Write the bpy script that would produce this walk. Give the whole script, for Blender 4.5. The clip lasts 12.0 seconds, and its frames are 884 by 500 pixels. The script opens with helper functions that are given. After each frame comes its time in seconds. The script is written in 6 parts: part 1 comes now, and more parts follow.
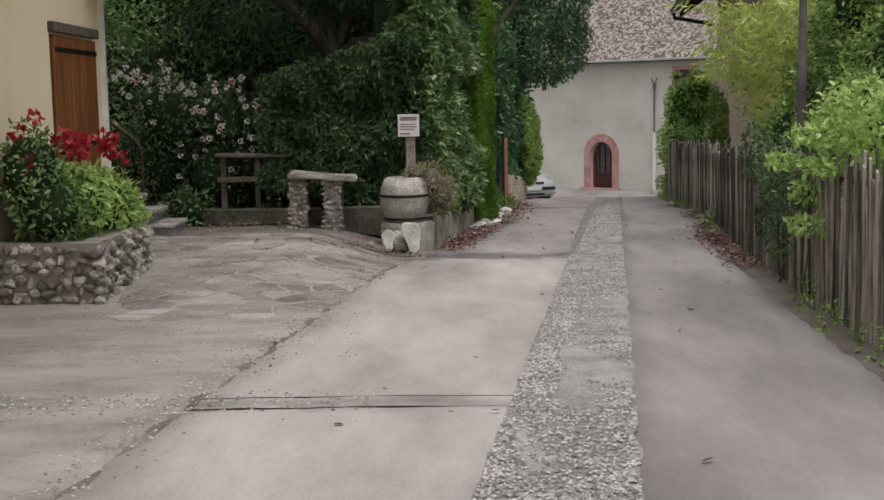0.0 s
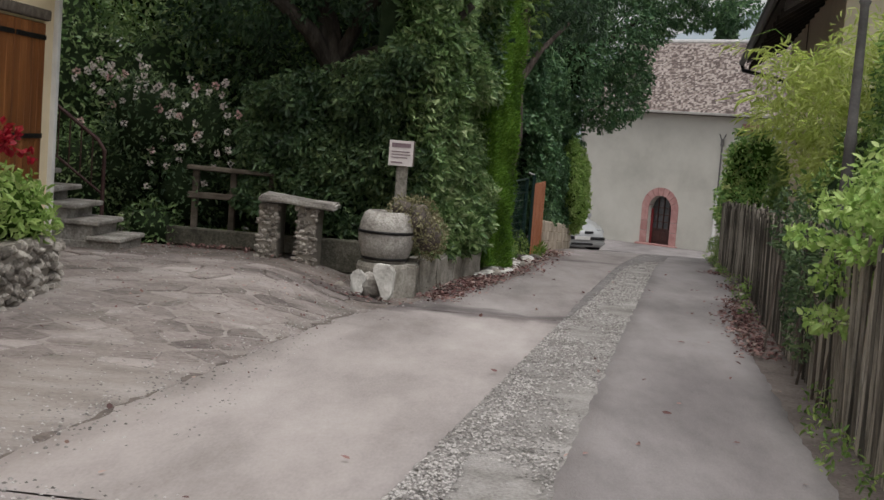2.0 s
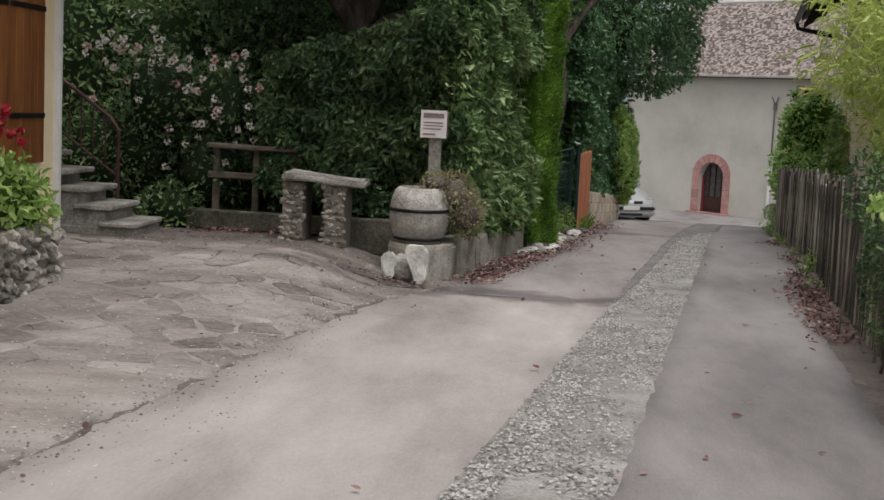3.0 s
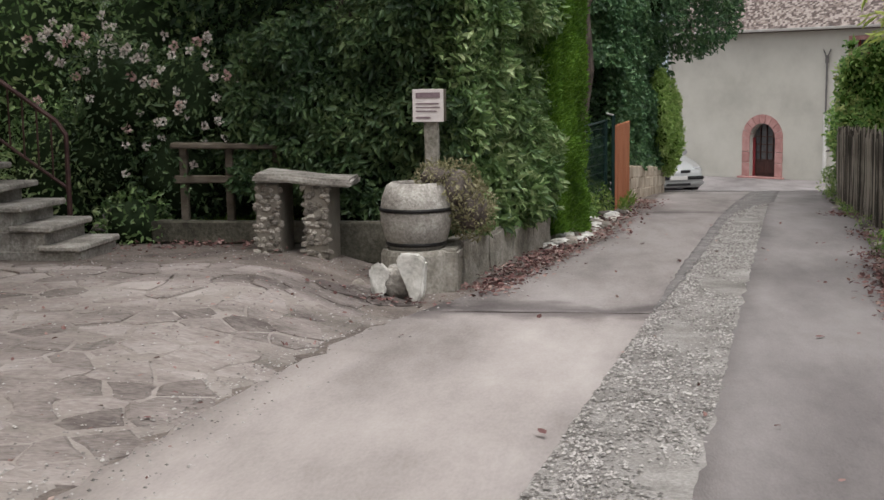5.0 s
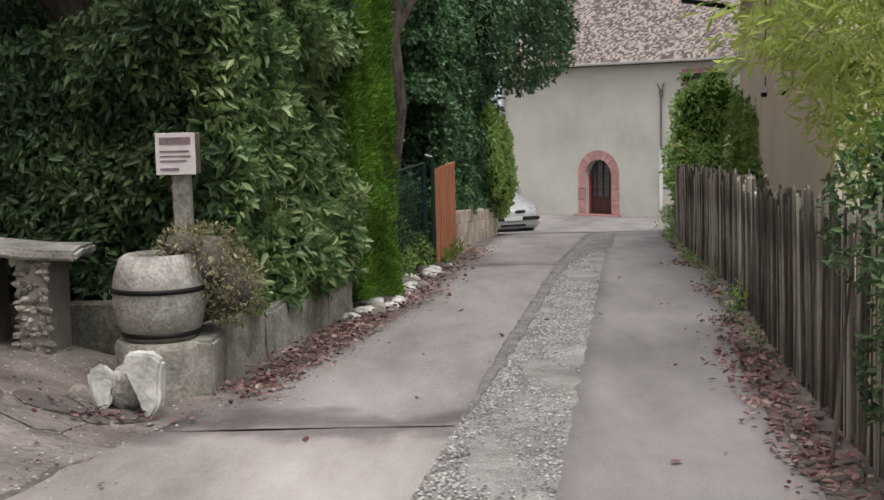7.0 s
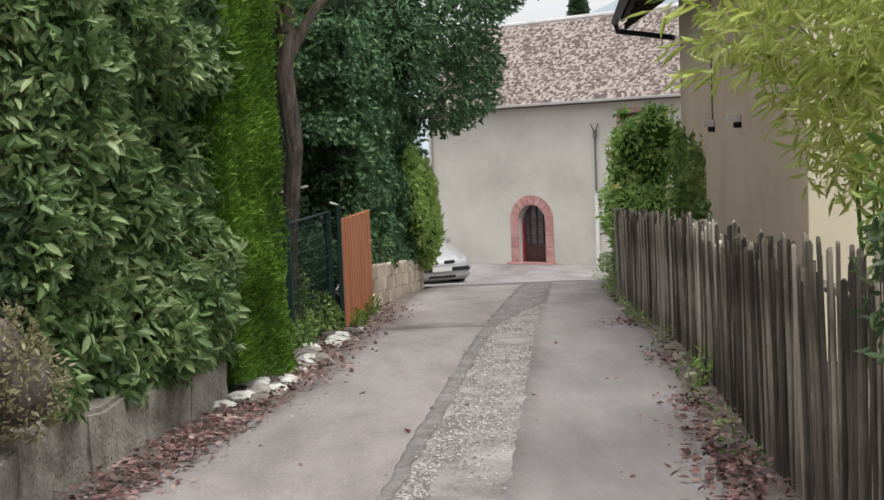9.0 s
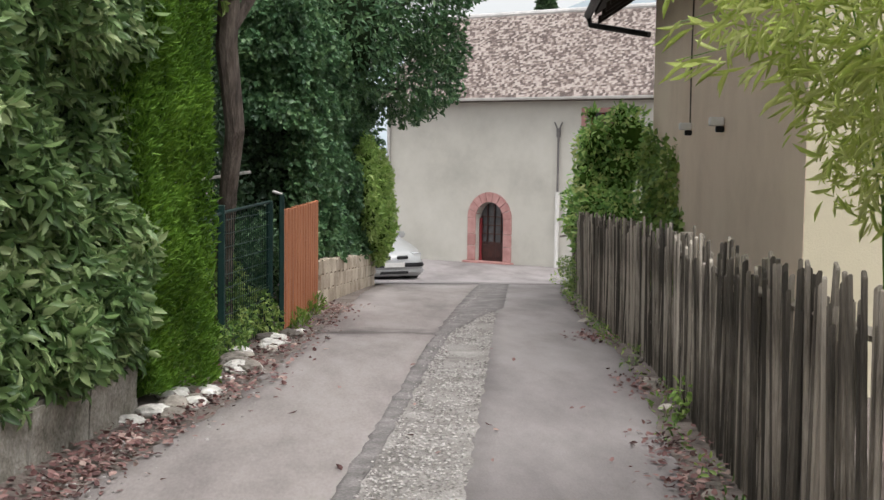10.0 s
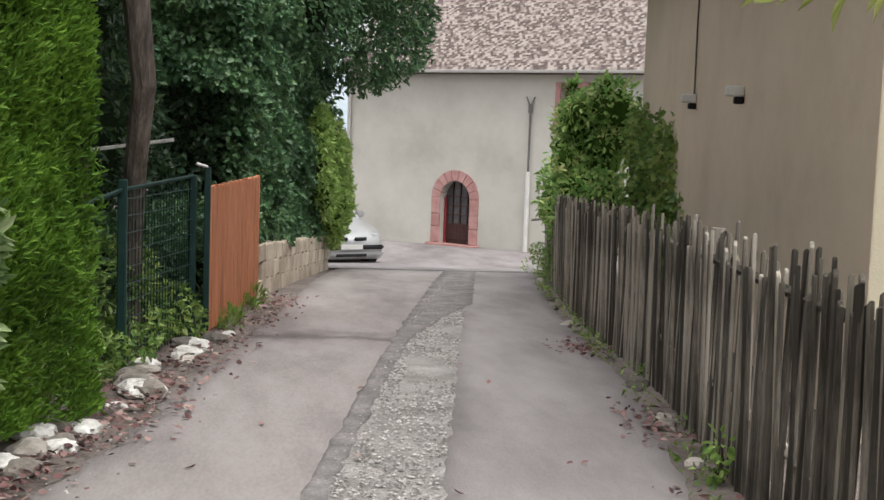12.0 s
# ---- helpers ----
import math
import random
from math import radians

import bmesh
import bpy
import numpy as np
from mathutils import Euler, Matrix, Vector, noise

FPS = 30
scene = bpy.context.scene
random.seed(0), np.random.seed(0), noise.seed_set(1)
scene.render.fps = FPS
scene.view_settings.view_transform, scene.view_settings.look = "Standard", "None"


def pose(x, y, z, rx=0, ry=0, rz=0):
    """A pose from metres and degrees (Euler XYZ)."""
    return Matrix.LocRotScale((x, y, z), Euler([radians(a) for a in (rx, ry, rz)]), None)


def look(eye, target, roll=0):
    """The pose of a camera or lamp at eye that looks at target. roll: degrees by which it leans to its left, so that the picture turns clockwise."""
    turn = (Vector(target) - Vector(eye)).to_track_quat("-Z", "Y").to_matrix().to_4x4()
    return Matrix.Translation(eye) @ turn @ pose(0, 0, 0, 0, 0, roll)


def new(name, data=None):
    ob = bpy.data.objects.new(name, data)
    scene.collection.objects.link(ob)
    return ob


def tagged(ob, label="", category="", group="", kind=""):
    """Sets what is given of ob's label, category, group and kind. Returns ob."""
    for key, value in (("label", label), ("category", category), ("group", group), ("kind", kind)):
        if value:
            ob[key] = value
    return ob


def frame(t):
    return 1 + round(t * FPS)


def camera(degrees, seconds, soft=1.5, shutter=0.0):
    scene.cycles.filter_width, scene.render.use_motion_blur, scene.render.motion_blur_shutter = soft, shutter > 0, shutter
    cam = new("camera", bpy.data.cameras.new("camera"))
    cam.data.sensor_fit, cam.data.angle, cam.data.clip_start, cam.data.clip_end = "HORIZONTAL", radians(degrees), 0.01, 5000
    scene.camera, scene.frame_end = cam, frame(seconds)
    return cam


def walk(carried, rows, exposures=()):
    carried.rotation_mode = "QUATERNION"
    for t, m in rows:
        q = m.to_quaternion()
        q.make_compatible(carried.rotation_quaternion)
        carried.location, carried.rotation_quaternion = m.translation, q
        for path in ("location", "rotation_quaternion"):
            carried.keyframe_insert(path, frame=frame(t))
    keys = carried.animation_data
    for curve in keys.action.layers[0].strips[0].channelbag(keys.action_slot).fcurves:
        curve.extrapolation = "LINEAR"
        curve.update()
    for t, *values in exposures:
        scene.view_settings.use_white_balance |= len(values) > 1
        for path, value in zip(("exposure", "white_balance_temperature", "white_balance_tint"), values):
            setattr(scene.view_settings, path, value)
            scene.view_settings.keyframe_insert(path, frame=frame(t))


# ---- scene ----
cam = camera(38.9, 12.0)
METRES, EYE, TILT, LEAN, TURN = 12.6, 1.5, 0.0, 0.0, 0.4
ROWS = [
    (0.0, 0.0, 0.0, 0.0, -0.12, -6.8, 1.01),
    (0.5, 0.0162, 0.0364, -0.0014, 0.21, -4.99, -0.55),
    (1.0, 0.0386, 0.0754, -0.0035, 0.49, -3.97, -2.52),
    (1.5, 0.0544, 0.1132, -0.005, 1.64, -3.93, -4.26),
    (2.0, 0.0689, 0.1518, -0.0046, 3.63, -5.27, -4.39),
    (2.5, 0.0706, 0.1883, -0.0054, 4.75, -5.97, -3.54),
    (3.0, 0.0716, 0.2295, -0.007, 5.69, -6.65, -2.85),
    (5.0, 0.0874, 0.3871, -0.0064, 7.65, -7.74, 0.78),
    (5.5, 0.0967, 0.4291, -0.0059, 6.24, -7.91, 1.08),
    (6.0, 0.0977, 0.4758, -0.0042, 2.96, -7.01, 0.91),
    (6.5, 0.1029, 0.5189, -0.0048, 1.12, -6.46, 0.71),
    (8.5, 0.1289, 0.6798, -0.0101, -1.24, -4.95, 3.0),
    (9.0, 0.1324, 0.7226, -0.0125, -2.52, -4.14, 2.22),
    (9.5, 0.1349, 0.7662, -0.0127, -3.31, -3.95, 0.71),
    (10.0, 0.1386, 0.8111, -0.0131, -4.38, -4.5, -0.71),
    (10.5, 0.1406, 0.8519, -0.0122, -4.97, -4.81, -1.45),
    (11.0, 0.1452, 0.896, -0.0142, -5.47, -5.15, -1.83),
    (11.5, 0.1477, 0.9358, -0.0162, -5.71, -5.35, -1.93),
    (12.0, 0.1533, 0.9781, -0.0186, -5.99, -5.49, -1.99),
]
walk(cam, [(t, pose(0, 0, EYE, TILT, LEAN, TURN) @ pose(METRES * x, METRES * y, METRES * z, 90 + pitch, roll, yaw)) for t, x, y, z, yaw, pitch, roll in ROWS], [(0, -0.05), (1.2, -0.2), (3.0, -0.08), (5.0, 0.13), (6.5, 0.15), (8.5, 0.45), (12, 0.55)])

# ---- world and light ----
world = bpy.data.worlds.new("overcast_sky")
scene.world = world
world.use_nodes = True
wn = world.node_tree.nodes
wl = world.node_tree.links
sky = wn.new("ShaderNodeTexSky")
sky.sky_type, sky.sun_disc = "NISHITA", False
sky.sun_elevation, sky.sun_rotation = radians(73), radians(157)
sky.air_density, sky.dust_density, sky.ozone_density = 1.0, 4.0, 1.0
hsv = wn.new("ShaderNodeHueSaturation")
hsv.inputs["Saturation"].default_value = 0.15
hsv.inputs["Value"].default_value = 1.3
wl.new(sky.outputs[0], hsv.inputs["Color"])
wl.new(hsv.outputs[0], wn["Background"].inputs["Color"])
wn["Background"].inputs["Strength"].default_value = 0.15
sun = new("sun", bpy.data.lights.new("sun", "SUN"))
sun.data.energy, sun.data.angle, sun.data.color = 1.5, radians(50), (1.0, 0.97, 0.94)
sun.matrix_world = look((0, 0, 0), (-0.12, 0.28, -1.0))

# ---- materials ----


def material(name, colors, scale=6.0, rough=0.8, bump=0.3, fine=60.0, metal=0.0, vary=0.0, island=False, stain=0.35, spec=0.3, stretch=(1, 1, 1)):
    """A surface whose colour wanders between colours at two scales, with fine relief."""
    m = bpy.data.materials.new(name)
    m.use_nodes = True
    n, l = m.node_tree.nodes, m.node_tree.links
    p = n["Principled BSDF"]
    p.inputs["Roughness"].default_value, p.inputs["Metallic"].default_value = rough, metal
    p.inputs["Specular IOR Level"].default_value = spec
    tc, mp = n.new("ShaderNodeTexCoord"), n.new("ShaderNodeMapping")
    mp.inputs["Scale"].default_value = stretch
    l.new(tc.outputs["Object"], mp.inputs["Vector"])
    big, small = n.new("ShaderNodeTexNoise"), n.new("ShaderNodeTexNoise")
    big.inputs["Scale"].default_value, big.inputs["Detail"].default_value = scale, 6
    big.inputs["Roughness"].default_value = 0.65
    small.inputs["Scale"].default_value, small.inputs["Detail"].default_value = fine, 4
    for t in (big, small):
        l.new(mp.outputs[0], t.inputs["Vector"])
    mix = n.new("ShaderNodeMath")
    mix.operation = "MULTIPLY_ADD"
    mix.inputs[1].default_value, mix.inputs[2].default_value = stain, 0.5 - 0.5 * stain
    l.new(small.outputs["Fac"], mix.inputs[0])
    add = n.new("ShaderNodeMath")
    add.operation = "MULTIPLY_ADD"
    add.inputs[1].default_value, add.inputs[2].default_value = 1.6, -0.8
    l.new(big.outputs["Fac"], add.inputs[0])
    tot = n.new("ShaderNodeMath")
    tot.operation = "ADD"
    l.new(mix.outputs[0], tot.inputs[0])
    l.new(add.outputs[0], tot.inputs[1])
    fac = tot.outputs[0]
    if vary:
        src = n.new("ShaderNodeNewGeometry").outputs["Random Per Island"] if island else n.new("ShaderNodeObjectInfo").outputs["Random"]
        v = n.new("ShaderNodeMath")
        v.operation = "MULTIPLY_ADD"
        v.inputs[1].default_value, v.inputs[2].default_value = vary, -0.5 * vary
        l.new(src, v.inputs[0])
        t2 = n.new("ShaderNodeMath")
        t2.operation = "ADD"
        l.new(fac, t2.inputs[0])
        l.new(v.outputs[0], t2.inputs[1])
        fac = t2.outputs[0]
    ramp = n.new("ShaderNodeValToRGB")
    el = ramp.color_ramp.elements
    while len(el) < len(colors):
        el.new(0.5)
    for i, c in enumerate(colors):
        el[i].position = 0.15 + 0.7 * i / max(1, len(colors) - 1)
        el[i].color = (*c, 1)
    l.new(fac, ramp.inputs["Fac"])
    l.new(ramp.outputs["Color"], p.inputs["Base Color"])
    if bump:
        b = n.new("ShaderNodeBump")
        b.inputs["Strength"].default_value, b.inputs["Distance"].default_value = bump, 0.01
        l.new(small.outputs["Fac"], b.inputs["Height"])
        l.new(b.outputs[0], p.inputs["Normal"])
    return m


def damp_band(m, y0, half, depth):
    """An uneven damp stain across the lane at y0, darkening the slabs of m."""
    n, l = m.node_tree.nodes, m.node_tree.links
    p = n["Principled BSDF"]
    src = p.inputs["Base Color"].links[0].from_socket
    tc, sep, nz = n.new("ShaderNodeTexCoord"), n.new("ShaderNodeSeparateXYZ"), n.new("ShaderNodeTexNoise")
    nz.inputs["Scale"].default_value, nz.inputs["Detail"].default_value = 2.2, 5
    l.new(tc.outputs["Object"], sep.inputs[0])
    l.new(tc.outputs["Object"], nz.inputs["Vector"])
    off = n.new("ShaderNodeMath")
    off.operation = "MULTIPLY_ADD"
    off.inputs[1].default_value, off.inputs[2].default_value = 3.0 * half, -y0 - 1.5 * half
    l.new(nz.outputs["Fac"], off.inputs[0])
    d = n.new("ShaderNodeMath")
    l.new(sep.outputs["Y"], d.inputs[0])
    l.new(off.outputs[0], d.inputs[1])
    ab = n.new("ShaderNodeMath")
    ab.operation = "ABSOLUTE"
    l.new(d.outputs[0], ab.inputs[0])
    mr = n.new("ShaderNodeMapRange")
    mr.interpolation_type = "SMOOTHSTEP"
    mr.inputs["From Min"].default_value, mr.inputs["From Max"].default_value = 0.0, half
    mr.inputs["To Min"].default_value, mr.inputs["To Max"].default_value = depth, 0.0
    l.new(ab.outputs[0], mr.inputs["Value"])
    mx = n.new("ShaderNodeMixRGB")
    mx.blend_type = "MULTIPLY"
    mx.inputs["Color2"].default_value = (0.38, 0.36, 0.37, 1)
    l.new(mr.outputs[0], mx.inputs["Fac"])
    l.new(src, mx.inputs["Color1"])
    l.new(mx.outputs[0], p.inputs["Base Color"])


def leaf_material(name, colors, rough=0.45, through_light=0.3):
    """Leaves: each its own tint, some light passing through."""
    m = bpy.data.materials.new(name)
    m.use_nodes = True
    n, l = m.node_tree.nodes, m.node_tree.links
    p = n["Principled BSDF"]
    p.inputs["Roughness"].default_value = rough
    p.inputs["Specular IOR Level"].default_value = 0.35
    geo, noise_tex, tc = n.new("ShaderNodeNewGeometry"), n.new("ShaderNodeTexNoise"), n.new("ShaderNodeTexCoord")
    noise_tex.inputs["Scale"].default_value, noise_tex.inputs["Detail"].default_value = 1.7, 3
    l.new(tc.outputs["Object"], noise_tex.inputs["Vector"])
    a = n.new("ShaderNodeMath")
    a.operation = "MULTIPLY_ADD"
    a.inputs[1].default_value = 0.6
    l.new(geo.outputs["Random Per Island"], a.inputs[0])
    b = n.new("ShaderNodeMath")
    b.operation = "MULTIPLY_ADD"
    b.inputs[1].default_value, b.inputs[2].default_value = 1.2, -0.4
    l.new(noise_tex.outputs["Fac"], b.inputs[0])
    l.new(b.outputs[0], a.inputs[2])
    ramp = n.new("ShaderNodeValToRGB")
    el = ramp.color_ramp.elements
    while len(el) < len(colors):
        el.new(0.5)
    for i, c in enumerate(colors):
        el[i].position = 0.1 + 0.8 * i / max(1, len(colors) - 1)
        el[i].color = (*c, 1)
    l.new(a.outputs[0], ramp.inputs["Fac"])
    l.new(ramp.outputs["Color"], p.inputs["Base Color"])
    tr, mx = n.new("ShaderNodeBsdfTranslucent"), n.new("ShaderNodeMixShader")
    mx.inputs[0].default_value = through_light
    l.new(ramp.outputs["Color"], tr.inputs["Color"])
    l.new(p.outputs[0], mx.inputs[1])
    l.new(tr.outputs[0], mx.inputs[2])
    l.new(mx.outputs[0], n["Material Output"].inputs["Surface"])
    return m


M_dirt = material("dirt", [(0.075, 0.06, 0.053), (0.145, 0.121, 0.108), (0.225, 0.193, 0.175)], 2.0, 0.95, 1.0, 40, stain=0.8)
M_concrete = material("worn_concrete", [(0.2, 0.176, 0.167), (0.317, 0.283, 0.271), (0.41, 0.374, 0.357)], 1.3, 0.85, 0.25, 70, stain=0.3, stretch=(1, 0.35, 1))
M_asphalt = material("grey_asphalt", [(0.13, 0.117, 0.116), (0.21, 0.191, 0.189), (0.29, 0.266, 0.264)], 1.2, 0.85, 0.35, 100, stain=0.3, stretch=(1, 0.3, 1))
M_gravel = material("rough_aggregate", [(0.15, 0.14, 0.13), (0.25, 0.235, 0.222), (0.36, 0.34, 0.325)], 2.5, 0.9, 1.0, 60, stain=1.0)
M_pebble = material("pebble", [(0.12, 0.11, 0.104), (0.24, 0.224, 0.213), (0.42, 0.398, 0.38)], 4, 0.85, 0.2, 90, vary=0.9, island=True)
M_flag = material("flagstone", [(0.085, 0.07, 0.065), (0.225, 0.195, 0.182), (0.36, 0.322, 0.304)], 0.9, 0.9, 1.0, 30, vary=0.3, stain=0.6, stretch=(0.7, 1.6, 1))
M_render_cream = material("cream_render", [(0.66, 0.54, 0.345), (0.74, 0.62, 0.415), (0.79, 0.68, 0.475)], 0.8, 0.9, 0.25, 120, stain=0.2)
M_chapel = material("pale_lime_render", [(0.42, 0.406, 0.36), (0.53, 0.513, 0.458), (0.6, 0.582, 0.526)], 0.5, 0.92, 0.3, 60, stain=0.25)
M_tan = material("tan_render", [(0.63, 0.515, 0.39), (0.75, 0.625, 0.485), (0.81, 0.695, 0.55)], 0.45, 0.92, 0.35, 80, stain=0.35)
M_pale = material("pale_render", [(0.55, 0.5, 0.36), (0.64, 0.58, 0.43), (0.7, 0.64, 0.48)], 0.6, 0.92, 0.3, 80, stain=0.25)
M_shutter = material("orange_brown_boards", [(0.1, 0.036, 0.012), (0.185, 0.066, 0.018), (0.26, 0.1, 0.03)], 2.5, 0.55, 0.3, 50, vary=0.25, stretch=(4, 4, 0.5))
M_iron = material("dark_iron", [(0.012, 0.012, 0.013), (0.03, 0.028, 0.027)], 9, 0.5, 0.2, 90, metal=0.6)
M_pink = material("pink_sandstone", [(0.34, 0.172, 0.16), (0.44, 0.237, 0.22), (0.53, 0.32, 0.295)], 4, 0.85, 0.3, 60, vary=0.25)
M_door = material("dark_door_wood", [(0.035, 0.018, 0.015), (0.075, 0.03, 0.025)], 6, 0.5, 0.2, 60)
M_red = material("dark_red_paint", [(0.17, 0.02, 0.025), (0.27, 0.04, 0.045)], 5, 0.5, 0.2, 60)
M_white = material("white_paint", [(0.6, 0.59, 0.56), (0.78, 0.77, 0.74)], 4, 0.5, 0.1, 60)
M_zinc = material("pale_zinc", [(0.42, 0.41, 0.4), (0.6, 0.58, 0.56)], 4, 0.45, 0.1, 60, metal=0.2)
M_tile = material("mottled_roof_tile", [(0.085, 0.066, 0.06), (0.16, 0.125, 0.112), (0.235, 0.195, 0.175), (0.34, 0.295, 0.268)], 9, 0.9, 0.4, 40, vary=1.0, island=True, stain=0.15)
M_tile_ob = material("mottled_roof_tile_single", [(0.085, 0.066, 0.06), (0.16, 0.125, 0.112), (0.235, 0.195, 0.175), (0.34, 0.295, 0.268)], 9, 0.9, 0.4, 40, vary=1.0, stain=0.15)
M_fence = material("weathered_grey_wood", [(0.055, 0.049, 0.041), (0.155, 0.137, 0.114), (0.4, 0.36, 0.305)], 3, 0.9, 0.5, 50, vary=0.95, stretch=(6, 6, 0.6))
M_fence_joined = material("weathered_grey_wood_far", [(0.055, 0.049, 0.041), (0.155, 0.137, 0.114), (0.4, 0.36, 0.305)], 3, 0.9, 0.5, 50, vary=0.95, island=True, stretch=(6, 6, 0.6))
M_oldwood = material("old_brown_wood", [(0.05, 0.04, 0.032), (0.11, 0.09, 0.07), (0.17, 0.145, 0.12)], 4, 0.9, 0.4, 50, stretch=(1, 3, 3))
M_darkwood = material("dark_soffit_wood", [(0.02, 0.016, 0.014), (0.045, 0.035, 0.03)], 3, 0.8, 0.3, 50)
M_slate = material("grey_roof", [(0.09, 0.085, 0.085), (0.17, 0.16, 0.155)], 5, 0.8, 0.4, 40, vary=0.3)
M_stone = material("grey_fieldstone", [(0.11, 0.098, 0.085), (0.235, 0.21, 0.183), (0.44, 0.405, 0.36)], 4, 0.9, 0.5, 45, vary=0.8)
M_mortar = material("mortar", [(0.16, 0.14, 0.115), (0.27, 0.245, 0.21)], 4, 0.95, 0.6, 60)
M_jar = material("lichened_concrete", [(0.13, 0.118, 0.105), (0.28, 0.26, 0.235), (0.47, 0.45, 0.415)], 4, 0.92, 0.9, 45, stain=0.8)
M_oldconc = material("mossy_concrete", [(0.12, 0.115, 0.09), (0.26, 0.24, 0.208), (0.42, 0.395, 0.355)], 3.0, 0.95, 0.9, 40, stain=0.8)
# Mossy concrete made darker still: the garden's shade is put into this colour.
M_kerb = material("mossy_kerb_shade_dark", [(0.035, 0.033, 0.024), (0.085, 0.08, 0.062), (0.17, 0.158, 0.13)], 3.0, 0.95, 0.9, 40, stain=0.8)
M_whitestone = material("white_stone", [(0.3, 0.29, 0.265), (0.57, 0.555, 0.52), (0.8, 0.785, 0.75)], 5, 0.85, 0.6, 35, stain=0.6)
M_rust = material("rust_orange_panel", [(0.32, 0.11, 0.05), (0.46, 0.17, 0.08), (0.56, 0.24, 0.13)], 2.5, 0.6, 0.2, 60, vary=0.2, stretch=(3, 3, 0.6))
M_cream_block = material("cream_block", [(0.3, 0.24, 0.18), (0.5, 0.42, 0.33), (0.66, 0.59, 0.48)], 2.5, 0.9, 0.6, 60, vary=0.35, stain=0.5)
M_greenmetal = material("dark_green_metal", [(0.006, 0.025, 0.022), (0.012, 0.04, 0.035)], 6, 0.5, 0.1, 60)
M_bark = material("dark_bark", [(0.02, 0.017, 0.014), (0.05, 0.043, 0.036), (0.1, 0.086, 0.072)], 5, 0.95, 1.0, 30, stretch=(2, 2, 0.5), spec=0.1)
M_bark2 = material("grey_brown_bark", [(0.04, 0.032, 0.027), (0.115, 0.092, 0.077), (0.22, 0.182, 0.155)], 5, 0.95, 1.0, 30, stretch=(2, 2, 0.5))
# Solid fills for bushes and hedges: shade between leaves put into the colour.
M_core = material("leaf_gap_shade", [(0.012, 0.02, 0.01), (0.03, 0.045, 0.022)], 6, 1.0, 0.5, 20, spec=0.0)
M_core_light = material("green_leaf_gap_shade", [(0.03, 0.06, 0.012), (0.06, 0.11, 0.02)], 6, 1.0, 0.5, 20, spec=0.0)
M_laurel = leaf_material("laurel_leaf", [(0.056, 0.108, 0.038), (0.118, 0.204, 0.071), (0.215, 0.318, 0.122), (0.4, 0.485, 0.24)], 0.32, 0.35)
# Laurel tones darkened; shade on the courtyard-facing leaves is put into the colour.
M_photinia = leaf_material("darkened_shrub_leaf", [(0.024, 0.05, 0.023), (0.052, 0.098, 0.04), (0.1, 0.16, 0.066), (0.18, 0.245, 0.105)], 0.4)
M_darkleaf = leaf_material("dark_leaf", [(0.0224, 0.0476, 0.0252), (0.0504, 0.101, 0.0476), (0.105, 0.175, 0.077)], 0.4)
M_thuja = leaf_material("thuja_leaf", [(0.055, 0.13, 0.013), (0.112, 0.23, 0.022), (0.19, 0.335, 0.04)], 0.6)
M_ivy = leaf_material("ivy_leaf", [(0.0356, 0.0861, 0.0416), (0.0817, 0.171, 0.0743), (0.164, 0.275, 0.119)], 0.38)
M_lime = leaf_material("lime_leaf", [(0.19, 0.32, 0.075), (0.33, 0.48, 0.13), (0.5, 0.61, 0.24)], 0.5, 0.4)
M_shrub = leaf_material("shrub_leaf", [(0.0616, 0.129, 0.0336), (0.134, 0.235, 0.056), (0.235, 0.347, 0.0896), (0.381, 0.459, 0.146)], 0.45, 0.35)
M_bamboo = leaf_material("bamboo_leaf", [(0.34, 0.43, 0.09), (0.52, 0.6, 0.17), (0.66, 0.7, 0.32)], 0.5, 0.55)
M_dry = leaf_material("dry_plant", [(0.15, 0.145, 0.07), (0.27, 0.25, 0.14), (0.39, 0.36, 0.24)], 0.7)
M_fallen = leaf_material("fallen_leaf", [(0.05, 0.03, 0.028), (0.135, 0.066, 0.063), (0.25, 0.14, 0.128), (0.42, 0.32, 0.28)], 0.8, 0.1)
M_flower_white = leaf_material("white_petal", [(0.5, 0.42, 0.4), (0.72, 0.66, 0.62), (0.8, 0.78, 0.74)], 0.6)
M_flower_red = leaf_material("red_petal", [(0.2, 0.005, 0.016), (0.36, 0.012, 0.03), (0.5, 0.07, 0.07)], 0.5)
M_grass = leaf_material("grass_blade", [(0.09, 0.165, 0.03), (0.165, 0.3, 0.0525), (0.27, 0.405, 0.09)], 0.6)
M_hill = material("hazy_hill", [(0.3, 0.36, 0.4), (0.38, 0.43, 0.46)], 0.004, 1.0, 0.0, 0.05, spec=0.0)

# ---- helpers for building ----


def place_of(ob):
    m = ob.matrix_basis.copy()
    return place_of(ob.parent) @ ob.matrix_parent_inverse @ m if ob.parent else m


def thing(name, base, label, category, group="", kind=""):
    """An Empty at a thing's base; its parts are made in world metres."""
    ob = new(name)
    ob.empty_display_size = 0.1
    ob.matrix_basis = Matrix.Translation(base)
    return tagged(ob, label, category, group, kind)


def mesh_from(name, verts, faces, mat, smooth=False):
    me = bpy.data.meshes.new(name)
    me.from_pydata([tuple(v) for v in verts], [], [tuple(f) for f in faces])
    me.materials.append(mat)
    if smooth:
        me.polygons.foreach_set("use_smooth", [True] * len(me.polygons))
    me.update()
    return me


